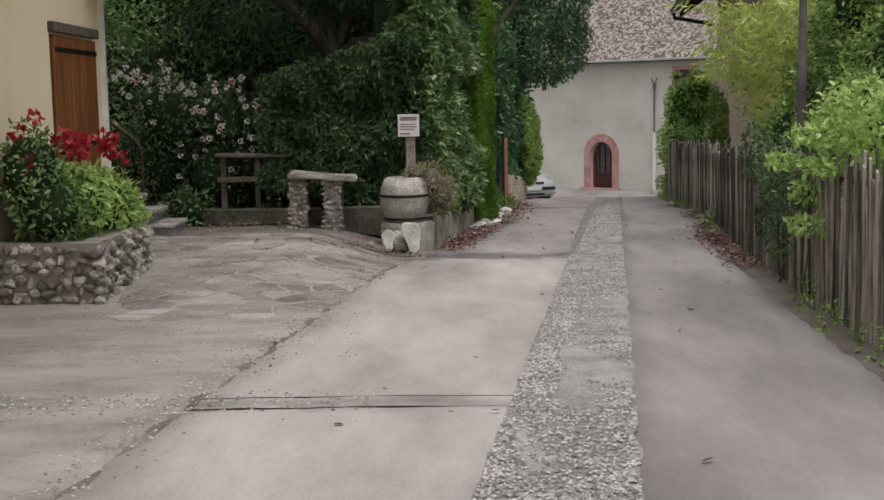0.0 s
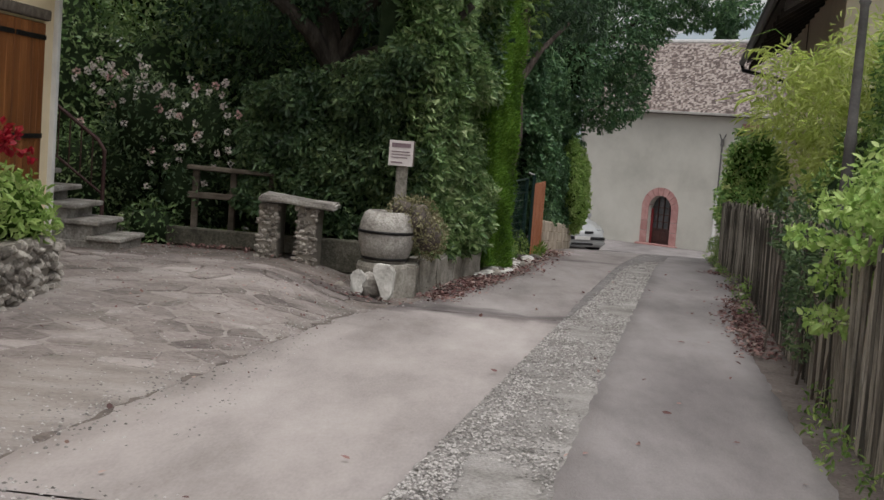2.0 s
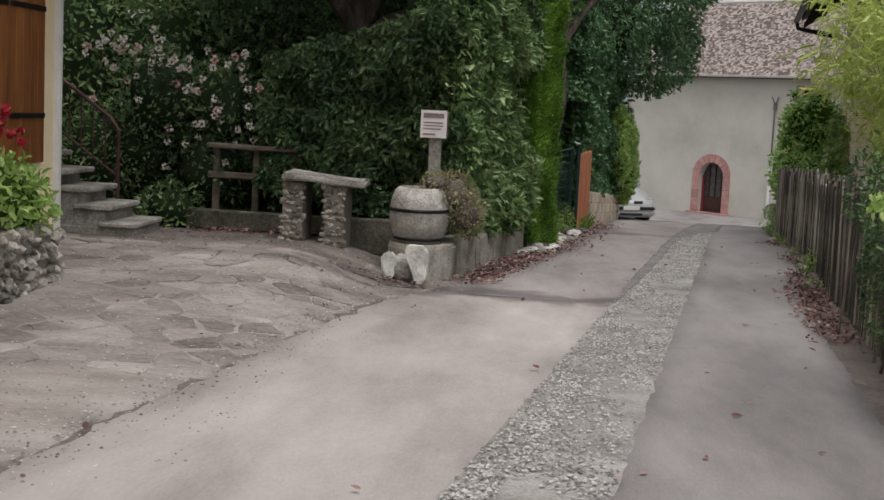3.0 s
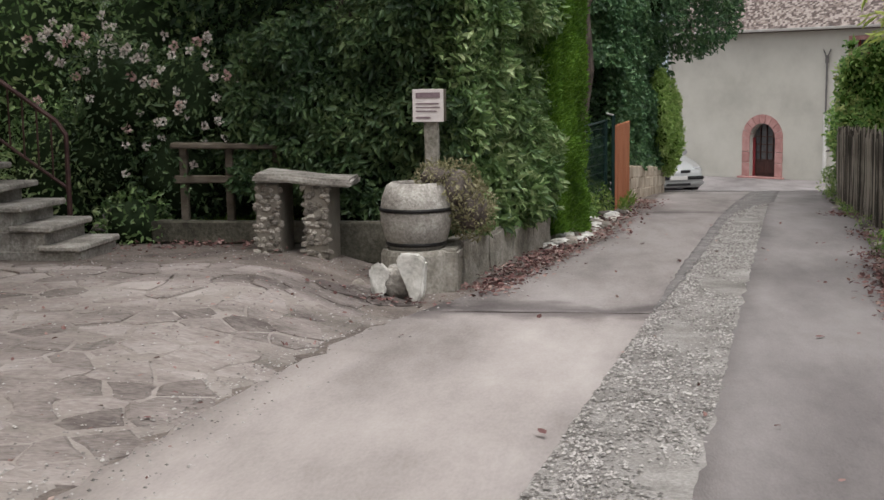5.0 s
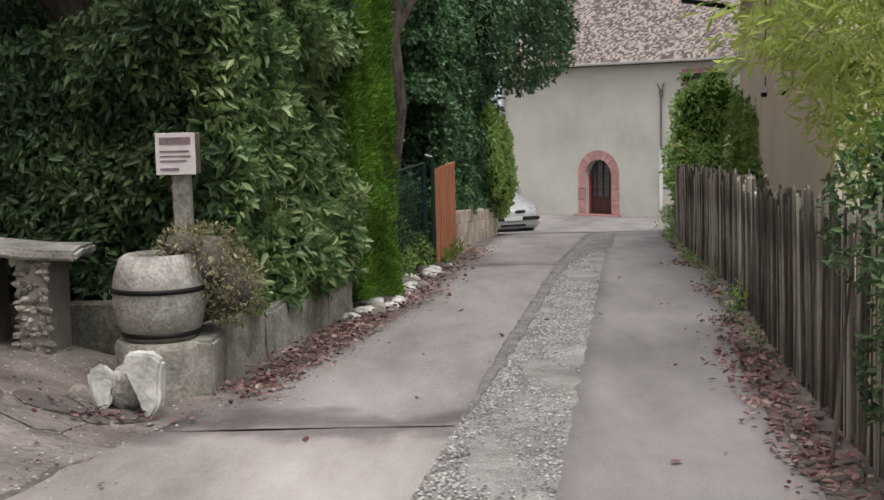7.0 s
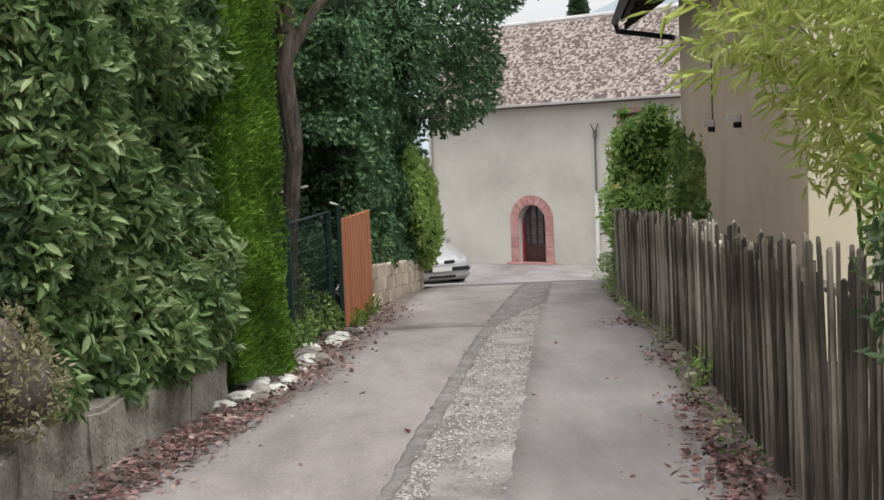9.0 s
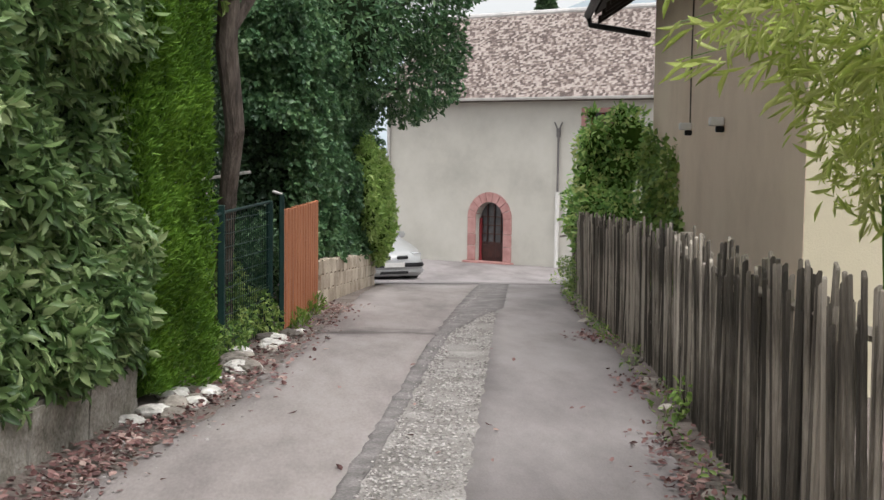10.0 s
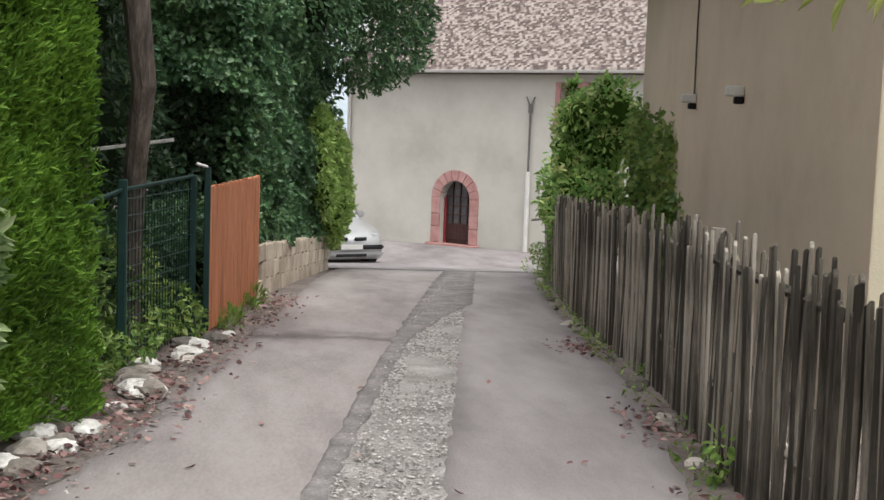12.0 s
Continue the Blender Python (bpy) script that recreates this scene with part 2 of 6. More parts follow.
def part(name, bm, mat, parent=None, label="", smooth=False):
    """Links a bmesh, a mesh or (verts, faces) as one mesh object under parent."""
    if isinstance(bm, tuple):
        me = mesh_from(name, bm[0], bm[1], mat, smooth)
    elif isinstance(bm, bpy.types.Mesh):
        me = bm
    else:
        me = bpy.data.meshes.new(name)
        bmesh.ops.recalc_face_normals(bm, faces=bm.faces)
        bm.to_mesh(me)
        bm.free()
        me.materials.append(mat)
        if smooth:
            me.polygons.foreach_set("use_smooth", [True] * len(me.polygons))
    ob = new(name, me)
    if parent:
        ob.parent = parent
        ob.matrix_parent_inverse = place_of(parent).inverted()
    return tagged(ob, label)


def box_bm(m, sx, sy, sz, bevel=0.0, rough=0.0, seed=0, cuts=0):
    """A box of that size centred at the pose m, bevelled, its corners nudged by rough."""
    bm = bmesh.new()
    bmesh.ops.create_cube(bm, size=1)
    bmesh.ops.scale(bm, vec=(sx, sy, sz), verts=bm.verts)
    if bevel:
        bmesh.ops.bevel(bm, geom=bm.edges[:], offset=bevel, segments=1 if bevel < 0.02 else 2, affect="EDGES")
    if cuts:
        bmesh.ops.subdivide_edges(bm, edges=bm.edges[:], cuts=cuts, use_grid_fill=True)
    if rough:
        for v in bm.verts:
            v.co += noise.noise_vector(v.co * 4 + Vector((seed * 3.7, seed, 0))) * rough
    bmesh.ops.transform(bm, matrix=m, verts=bm.verts)
    return bm


def merge(*bms):
    out = bmesh.new()
    for b in bms:
        me = bpy.data.meshes.new("tmp")
        b.to_mesh(me)
        b.free()
        out.from_mesh(me)
        bpy.data.meshes.remove(me)
    return out


def tube_bm(points, radii, sides=8):
    """A tapered tube along points."""
    bm = bmesh.new()
    rings = []
    pts = [Vector(p) for p in points]
    for i, p in enumerate(pts):
        d = (pts[min(i + 1, len(pts) - 1)] - pts[max(i - 1, 0)]).normalized()
        side = d.cross(Vector((0.3, 0.9, 0.2))).normalized()
        up = side.cross(d)
        r = radii[i] if isinstance(radii, (list, tuple)) else radii
        rings.append([bm.verts.new(p + (side * math.cos(a) + up * math.sin(a)) * r) for a in [2 * math.pi * k / sides for k in range(sides)]])
    for a, b in zip(rings, rings[1:]):
        for k in range(sides):
            bm.faces.new((a[k], a[(k + 1) % sides], b[(k + 1) % sides], b[k]))
    bm.faces.new(rings[0][::-1])
    bm.faces.new(rings[-1])
    return bm


def wavy(points, seed, amount):
    """A path made uneven, ends kept."""
    out = []
    pts = [Vector(p) for p in points]
    for i, p in enumerate(pts):
        out.append(p + (noise.noise_vector(p * 1.7 + Vector((seed, 0, 0))) * amount if 0 < i < len(pts) - 1 else Vector((0, 0, 0))))
    return out


def lathe_bm(profile, centre, sides=32):
    bm = bmesh.new()
    rings = [[bm.verts.new((centre[0] + r * math.cos(2 * math.pi * k / sides), centre[1] + r * math.sin(2 * math.pi * k / sides), z)) for k in range(sides)] for r, z in profile]
    for a, b in zip(rings, rings[1:]):
        for k in range(sides):
            bm.faces.new((a[k], a[(k + 1) % sides], b[(k + 1) % sides], b[k]))
    bm.faces.new(rings[0][::-1])
    bm.faces.new(rings[-1])
    return bm


def stone_mesh(name, mat, seed, flat=1.0):
    """A rough pebble or boulder, about 1 across, at the origin."""
    bm = bmesh.new()
    bmesh.ops.create_icosphere(bm, subdivisions=1, radius=0.5)
    for v in bm.verts:
        v.co *= 1 + 0.55 * noise.noise(v.co * 2.3 + Vector((seed * 5.1, 0, seed)))
        v.co.z *= flat
    me = bpy.data.meshes.new(name)
    bm.to_mesh(me)
    bm.free()
    me.materials.append(mat)
    return me


def piece(name, me, m, parent):
    """A piece on shared mesh data at the world pose m."""
    ob = new(name, me)
    ob.parent = parent
    ob.matrix_parent_inverse = place_of(parent).inverted()
    ob.matrix_basis = m
    return ob


def leaves(name, P, N, size, mat, parent=None, label="", width=0.45, droop=0.0, spread=0.8, outward=0.5, seed=0):
    """Many folded leaves at the points P, growing out along N."""
    rng = np.random.default_rng(seed)
    P, N = np.asarray(P, float), np.asarray(N, float)
    n = len(P)
    a = N * outward + rng.normal(0, spread, (n, 3)) * 0.7
    a[:, 2] -= droop
    a /= np.linalg.norm(a, axis=1, keepdims=True) + 1e-9
    s = np.cross(a, N + rng.normal(0, 0.55, (n, 3)))
    s /= np.linalg.norm(s, axis=1, keepdims=True) + 1e-9
    u = np.cross(s, a)
    k = (size * (0.55 + 0.8 * rng.random(n)))[:, None]
    V = np.empty((n, 6, 3))
    V[:, 0] = P
    V[:, 1] = P + a * k * 0.3 + s * k * width * 0.46 + u * k * 0.08
    V[:, 2] = P + a * k * 0.68 + s * k * width * 0.36 + u * k * 0.06
    V[:, 3] = P + a * k - u * k * 0.12
    V[:, 4] = P + a * k * 0.68 - s * k * width * 0.36 + u * k * 0.06
    V[:, 5] = P + a * k * 0.3 - s * k * width * 0.46 + u * k * 0.08
    base = (np.arange(n) * 6)[:, None]
    F = np.concatenate([base + [0, 1, 2, 3], base + [0, 3, 4, 5]], 1).reshape(-1)
    me = bpy.data.meshes.new(name)
    me.vertices.add(n * 6)
    me.vertices.foreach_set("co", V.reshape(-1))
    me.loops.add(n * 8)
    me.loops.foreach_set("vertex_index", F.astype(np.int32))
    me.polygons.add(n * 2)
    me.polygons.foreach_set("loop_start", np.arange(0, n * 8, 4, dtype=np.int32))
    me.materials.append(mat)
    me.update(calc_edges=True)
    return part(name, me, mat, parent, label)


def blob_shell(blobs, per_area, seed, inner=0.7, keep=None):
    """Points and outward directions over a heap of ellipsoids (x, y, z, rx, ry, rz), thinned unevenly into clumps."""
    rng = np.random.default_rng(seed)
    B = np.array(blobs, float)
    out_p, out_n = [], []
    for i, (x, y, z, rx, ry, rz) in enumerate(B):
        n = int(per_area * 4 * math.pi * ((rx * ry) ** 1.6 + (rx * rz) ** 1.6 + (ry * rz) ** 1.6) ** (1 / 1.6) / 3 ** (1 / 1.6))
        d = rng.normal(0, 1, (n, 3))
        d /= np.linalg.norm(d, axis=1, keepdims=True)
        lump = np.array([noise.noise(Vector(q) * 2.4 + Vector((i * 7.0, seed, 0))) for q in d]) if n < 60000 else 0
        r = (inner + (1.04 - inner) * np.sqrt(rng.random(n))) * (1 + 0.22 * lump)
        p = np.array([x, y, z]) + d * r[:, None] * np.array([rx, ry, rz])
        ok = np.ones(n, bool)
        for j, b in enumerate(B):
            if j != i:
                ok &= (((p - b[:3]) / b[3:]) ** 2).sum(1) > 0.55
        if keep is not None:
            ok &= keep(p)
        nn = d / np.array([rx, ry, rz])
        nn /= np.linalg.norm(nn, axis=1, keepdims=True)
        out_p.append(p[ok])
        out_n.append(nn[ok])
    return np.concatenate(out_p), np.concatenate(out_n)


def blob_core(blobs, shrink=0.78, seed=0):
    """The lumpy solid inside of a bush, coloured dark in place of shade between leaves."""
    out = bmesh.new()
    for i, (x, y, z, rx, ry, rz) in enumerate(blobs):
        b = bmesh.new()
        bmesh.ops.create_icosphere(b, subdivisions=3, radius=1)
        for v in b.verts:
            f = shrink * (1 + 0.25 * noise.noise(v.co * 2.4 + Vector((i * 7.0, seed, 0))))
            v.co = Vector((x + v.co.x * rx * f, y + v.co.y * ry * f, z + v.co.z * rz * f))
        me = bpy.data.meshes.new("tmp")
        b.to_mesh(me)
        b.free()
        out.from_mesh(me)
        bpy.data.meshes.remove(me)
    return out


def face_points(quad, n, seed, bulge=0.15, depth=0.12, freq=1.6):
    """Points spread over a four-cornered leafy face, with lumps."""
    rng = np.random.default_rng(seed)
    A, B, C, D = [np.array(q, float) for q in quad]
    u, v = rng.random(n)[:, None], rng.random(n)[:, None]
    p = (A * (1 - u) + B * u) * (1 - v) + (D * (1 - u) + C * u) * v
    nor = np.cross(B - A, D - A)
    nor /= np.linalg.norm(nor)
    lump = np.array([noise.fractal(Vector(q) * freq, 1.0, 2.0, 3) for q in p])
    p += nor * (lump * bulge - rng.random(n) ** 2 * depth)[:, None]
    return p, np.repeat(nor[None], n, 0)


def bush(name, blobs, per_area, size, mat, label, category="bush", seed=0, core=M_core, width=0.45, droop=0.1, keep=None, inner=0.7, base=None, shrink=0.72, part_name="foliage", stems=True):
    b0 = base or (blobs[0][0], blobs[0][1], ground_z(blobs[0][0], blobs[0][1]))
    t = thing(name, b0, label, category)
    if core is not None:
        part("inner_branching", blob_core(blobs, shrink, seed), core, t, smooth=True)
    elif stems:
        for k, b in enumerate(blobs[:8]):
            foot = (b[0] + 0.08 * math.sin(k * 2.1), b[1] + 0.1 * math.cos(k * 1.3), ground_z(b[0], b[1]) - 0.02)
            part("stem", tube_bm(wavy([foot, ((foot[0] + b[0]) / 2 + 0.03, (foot[1] + b[1]) / 2, (foot[2] + b[2]) / 2), (b[0], b[1], b[2])], seed + k, 0.05), [0.012, 0.009, 0.004], 5), M_bark2, t)
    P, N = blob_shell(blobs, per_area, seed, inner, keep)
    leaves(part_name, P, N, size, mat, t, width=width, droop=droop, seed=seed)
    return t


def cluster(x, y, z, rx, ry, rz, n, size, seed):
    """Small uneven blobs scattered through an ellipsoid."""
    rg = random.Random(seed)
    out = []
    for _ in range(n):
        d = Vector((rg.gauss(0, 1), rg.gauss(0, 1), rg.gauss(0, 1))).normalized() * rg.uniform(0.25, 1.0)
        k = size * rg.uniform(0.6, 1.3)
        out.append((x + d.x * rx, y + d.y * ry, z + d.z * rz, k, k * rg.uniform(0.8, 1.3), k * rg.uniform(0.6, 1.1)))
    return out


def ease(a, b, x):
    x = min(1.0, max(0.0, (x - a) / (b - a)))
    return x * x * (3 - 2 * x)


def lerp_at(x, table):
    if x <= table[0][0]:
        return table[0][1]
    for (a, p), (b, q) in zip(table, table[1:]):
        if x <= b:
            return p + (q - p) * (x - a) / (b - a)
    return table[-1][1]


SLOPE = [(-60, 0.6), (-8, 0.06), (0, 0.0), (5, -0.05), (10, -0.13), (14, -0.215), (16.5, -0.3), (21, -0.4), (24.5, -0.57), (29, -0.84), (33, -1.12), (38, -1.58), (42, -1.72), (46, -1.8), (70, -2.2), (300, -3), (4000, -6)]


def ground_z(x, y):
    s = sum(lerp_at(y + d, SLOPE) for d in (-1.2, -0.6, 0, 0.6, 1.2)) / 5 if y < 300 else lerp_at(y, SLOPE)
    court = 0.26 * ease(-0.35, -1.7, x) * ease(9.0, 14.0, y) * ease(24, 17, y)
    garden = 0.15 * ease(0.4, -0.6, x) * ease(14.7, 16.5, y) * ease(34, 24, y)
    return s + max(court, garden)


def fence_x(y):
    return lerp_at(y, [(-6, 2.0), (4, 2.4), (9, 2.78), (14.9, 3.4), (16.9, 3.68), (20, 4.08), (23, 4.3), (26, 4.65), (30, 5.25), (35, 6.1)])


def strip_left(y):
    return 0.09 + 0.139 * (y - 4.84)


def strip_right(y):
    return 0.79 + 0.131 * (y - 5.21)


# ---- ground and road ----


def grid_sheet(xs, ys, height):
    verts = [(x, y, height(x, y)) for y in ys for x in xs]
    w = len(xs)
    faces = [(j * w + i, j * w + i + 1, (j + 1) * w + i + 1, (j + 1) * w + i) for j in range(len(ys) - 1) for i in range(w - 1)]
    return verts, faces


gx = [-3000, -800, -200, -60, -20, -10] + [-7 + 0.25 * i for i in range(65)] + [12, 20, 60, 200, 800, 3000]
gy = [-3000, -600, -150, -40, -15] + [-6 + 0.3 * i for i in range(190)] + [60, 90, 150, 300, 800, 3000]
tagged(part("ground", grid_sheet(gx, gy, lambda x, y: ground_z(x, y) + 0.012 * noise.noise(Vector((x * 1.5, y * 1.5, 0)))), M_dirt, smooth=True), "bare brown dirt and grit beside the lane", "ground", kind="structure")

road = thing("road", (1.5, 10, ground_z(1.5, 10)), "worn concrete lane with a rough aggregate strip", "road", kind="structure")


def lane(name, left, right, y0, y1, mat, lift, wander=0.03, seed=0, cols=9, firm=1.0):
    """A stretch of paving that follows the ground, with uneven edges and a small thickness."""
    n = max(2, int((y1 - y0) / 0.1))
    verts, faces = [], []
    for j in range(n + 1):
        y = y0 + (y1 - y0) * j / n
        a = left(y) + wander * noise.fractal(Vector((seed, y * 3.1, 0)), 0.7, 2.0, 5)
        b = right(y) + firm * wander * noise.fractal(Vector((seed + 9, y * 3.1, 0)), 0.7, 2.0, 5)
        for i in range(cols):
            f = (0.0, 0.006)[i] if i < 2 else (0.994, 1.0)[i - cols + 2] if i > cols - 3 else (i - 1) / (cols - 3)
            x = a + (b - a) * f
            yy = y + (0.035 * noise.noise(Vector((x * 3, y0, seed))) if j in (0, n) else 0)
            edge = -0.03 if i in (0, cols - 1) else 0.0
            verts.append((x, yy, ground_z(x, yy) + lift + edge + 0.004 * noise.noise(Vector((x * 2, yy * 2, 3)))))
    for j in range(n):
        for i in range(cols - 1):
            k = j * cols + i
            faces.append((k, k + 1, k + cols + 1, k + cols))
    return part(name, (verts, faces), mat, road, smooth=True)


def left_edge(y):
    return lerp_at(y, [(-8, -2.2), (4, -1.65), (6.4, -1.35), (9.7, -0.95), (12.6, -0.55), (14.2, -0.1), (16, 0.38), (18.4, 0.88), (21, 1.18), (24.5, 1.5), (30, 1.85), (34, 2.25), (46, 2.25)])


def verge(y):
    """The foot of the wall, hedge and fence along the lane."""
    return lerp_at(y, [(14.4, -0.12), (17.8, 0.4), (19, 0.62), (21, 0.82), (23, 1.05), (26, 1.3), (34, 2.15)])


def right_edge(y):
    return fence_x(y) - lerp_at(y, [(0, 0.2), (10, 0.28), (14, 0.34), (17, 0.26), (20, 0.17), (30, 0.2)])


M_concrete2 = material("older_concrete", [(0.145, 0.128, 0.124), (0.24, 0.215, 0.208), (0.325, 0.296, 0.289)], 1.3, 0.88, 0.3, 60, stain=0.35, stretch=(1, 0.3, 1))
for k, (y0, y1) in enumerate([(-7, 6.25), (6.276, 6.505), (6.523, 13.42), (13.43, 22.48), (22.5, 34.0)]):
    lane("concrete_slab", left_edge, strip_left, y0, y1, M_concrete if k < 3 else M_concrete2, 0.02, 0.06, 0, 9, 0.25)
for k, (y0, y1) in enumerate([(-7, 34.0)]):
    lane("asphalt_lane", lambda y: strip_right(y) if y < 24 else strip_right(24) + (y - 24) * 0.1, right_edge, y0, y1, M_asphalt, 0.019, 0.035, 12 + k)
lane("aggregate_strip", lambda y: strip_left(y) - 0.06, lambda y: strip_right(y) + 0.06, -7, 34, M_gravel, 0.012, 0.03, 21)
M_court = material("trodden_court_concrete", [(0.13, 0.112, 0.1), (0.245, 0.216, 0.198), (0.34, 0.306, 0.286)], 1.1, 0.9, 0.6, 40, stain=0.5, stretch=(0.8, 1.4, 1))
M_tar = material("dark_tar_patch", [(0.1, 0.092, 0.09), (0.16, 0.149, 0.146), (0.26, 0.243, 0.239)], 3.5, 0.9, 0.8, 60, stain=0.9)


def tar_right(y):
    """The right edge of the dark tar along the strip."""
    return strip_left(y) + lerp_at(y, [(13.5, 0.01), (15, 0.05), (20, 0.07), (22.5, 0.1), (24.8, 0.36), (26, 0.56), (34, 0.5)])


lane("tar_patch", lambda y: strip_left(y) - lerp_at(y, [(13.5, 0.0), (16, 0.05)]), tar_right, 13.5, 34, M_tar, 0.0235, 0.03, 41, 7)
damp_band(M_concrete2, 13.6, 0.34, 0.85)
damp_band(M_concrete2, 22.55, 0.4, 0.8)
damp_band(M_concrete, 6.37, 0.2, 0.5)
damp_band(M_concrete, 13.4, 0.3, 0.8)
lane("court_slab", lambda y: -3.75, lambda y: left_edge(y) - 0.05, 1.5, 13.1, M_court, 0.012, 0.08, 51, 16)
lane("asphalt_apron", lambda y: -4.0, lambda y: 11.0, 33.93, 46.5, M_asphalt, 0.03, 0.05, 22, 30)


def pebbles(name, n, spot, size, parent, mat, seed):
    rng = np.random.default_rng(seed)
    verts, faces = [], []
    for i in range(n):
        x, y = spot(rng)
        r = size * (0.4 + rng.random() * 0.9)
        z = ground_z(x, y) + 0.018 + r * 0.25
        a = rng.random() * 6.28
        c, s = math.cos(a) * r, math.sin(a) * r
        k = len(verts)
        verts += [(x + c, y + s, z), (x - s * 0.7, y + c * 0.7, z), (x - c * 0.8, y - s * 0.8, z), (x + s * 0.8, y - c * 0.8, z), (x + c * 0.1, y, z + r * 0.5)]
        faces += [(k, k + 1, k + 4), (k + 1, k + 2, k + 4), (k + 2, k + 3, k + 4), (k + 3, k, k + 4)]
    return tagged(part(name, (verts, faces), mat, parent), kind="stuff")


def strip_spot(rng):
    y = 3.5 + 29 * rng.random() ** 1.6
    u = rng.random()
    if math.sin(y * 2.3 + u * 2.0) + math.sin(y * 0.9 - u * 3.1) + math.sin(y * 5.1 + u * 7) * 0.7 < rng.random() * 2.2 - 1.6:
        u *= 0.35
    x = strip_left(y) + (strip_right(y) - strip_left(y)) * u
    if y > 13.5 and x < tar_right(y) + 0.02 * rng.random() and rng.random() > 0.13:
        return strip_spot(rng)
    return x, y


pebbles("drain_grit", 900, lambda rg: (-3.4 + 3.0 * rg.random() ** 1.4, 6.42 + rg.normal(0, 0.16)), 0.013, road, M_pebble, 6)
pebbles("edge_grit", 700, lambda rg: (lambda y: (left_edge(y) - 0.1 + rg.normal(0, 0.08), y))(4 + 9 * rg.random()), 0.009, road, M_pebble, 7)
pebbles("loose_grit", 24000, strip_spot, 0.0122, road, M_pebble, 5)

# ---- chapel ----
CH_ANGLE = radians(-40)
CU = Vector((math.cos(CH_ANGLE), math.sin(CH_ANGLE), 0))
CN = Vector((math.sin(CH_ANGLE), -math.cos(CH_ANGLE), 0))
CO = Vector((5.42, 44.7, -1.8))


def cp(u, out, z):
    """A place on the chapel: metres along the front from the door, out from it, and height over the doorstep."""
    return CO + CU * u + CN * out + Vector((0, 0, z))


def cpose(u, out, z):
    p = cp(u, out, z)
    return Matrix.Translation(p) @ Matrix.Rotation(CH_ANGLE, 4, "Z")


chapel = thing("chapel", cp(0, 0, 0), "old chapel with pale rendered wall and mottled tile roof", "chapel")
U0, U1, EAVE, DEPTH = -3.65, 6.2, 4.58, 5.6
DW, DS = 0.46, 1.3


def chapel_front():
    """The front wall with a round-headed doorway and a square window cut through it."""
    bm = bmesh.new()
    arc = [(DW * math.cos(a), DS + DW * math.sin(a)) for a in [math.pi * k / 12 for k in range(13)]]
    ww = (3.0, 3.68, 3.35, 4.2)
    outline_l = [(U0, -0.6), (-DW, -0.6), (-DW, DS)] + arc[::-1][1:7] + [(0, EAVE), (U0, EAVE)]
    outline_m = [(DW, -0.6), (ww[0], -0.6), (ww[0], EAVE), (0, EAVE)] + arc[::-1][6:]
    for shape in (outline_l, outline_m, [(ww[0], -0.6), (ww[1], -0.6), (ww[1], ww[2]), (ww[0], ww[2])], [(ww[0], ww[3]), (ww[1], ww[3]), (ww[1], EAVE), (ww[0], EAVE)], [(ww[1], -0.6), (U1, -0.6), (U1, EAVE), (ww[1], EAVE)]):
        f = [bm.verts.new(cp(u, 0, z)) for u, z in shape]
        b = [bm.verts.new(cp(u, -0.45, z)) for u, z in shape]
        bm.faces.new(f)
        bm.faces.new(b[::-1])
        for i in range(len(f)):
            j = (i + 1) % len(f)
            bm.faces.new((f[j], f[i], b[i], b[j]))
    return bm


part("front_wall", chapel_front(), M_chapel, chapel)
for u in (U0 + 0.225, U1 - 0.225):
    bm = bmesh.new()
    prof = [(-0.451, -0.6), (-DEPTH, -0.6), (-DEPTH, EAVE), (-DEPTH / 2, EAVE + 2.5), (-0.451, EAVE + 0.2)]
    f = [bm.verts.new(cp(u - 0.225, o, z)) for o, z in prof]
    b = [bm.verts.new(cp(u + 0.225, o, z)) for o, z in prof]
    bm.faces.new(f)
    bm.faces.new(b[::-1])
    for i in range(5):
        bm.faces.new((f[(i + 1) % 5], f[i], b[i], b[(i + 1) % 5]))
    part("gable_wall", bm, M_chapel, chapel)
bm = box_bm(cpose((U0 + U1) / 2, -DEPTH - 0.1, EAVE / 2 - 0.3), U1 - U0, 0.2, EAVE + 0.6)
part("rear_wall", bm, M_chapel, chapel)

# door with its stone surround
surround = part("door_surround", box_bm(cpose(0, 0.03, 0.05), 1.62, 0.3, 0.12, 0.015), M_pink, chapel, "pink sandstone arch and step")
n_v = 9
for k in range(n_v):
    a0, a1 = math.pi * k / n_v + 0.012, math.pi * (k + 1) / n_v - 0.012
    bm = bmesh.new()
    shape = [(r * math.cos(a), DS + r * math.sin(a)) for r, aa in ((DW, (a0, (a0 + a1) / 2, a1)), (DW + 0.27, (a1, (a0 + a1) / 2, a0))) for a in aa]
    f = [bm.verts.new(cp(u, 0.035, z)) for u, z in shape]
    b = [bm.verts.new(cp(u, -0.2, z)) for u, z in shape]
    bm.faces.new(f)
    bm.faces.new(b[::-1])
    for i in range(6):
        bm.faces.new((f[(i + 1) % 6], f[i], b[i], b[(i + 1) % 6]))
    part("arch_stone", bm, M_pink, surround)
for s in (-1, 1):
    z = 0.11
    for h in (0.42, 0.34, 0.44):
        part("jamb_stone", box_bm(cpose(s * (DW + 0.135), -0.085, z + h / 2), 0.268, 0.24, h - 0.012, 0.012), M_pink, surround)
        z += h
door = part("door", box_bm(cpose(0, -0.25, 0.35), 2 * DW, 0.06, 0.5, 0.005), M_door, chapel, "dark panelled door with small glazed panes")
bm = bmesh.new()
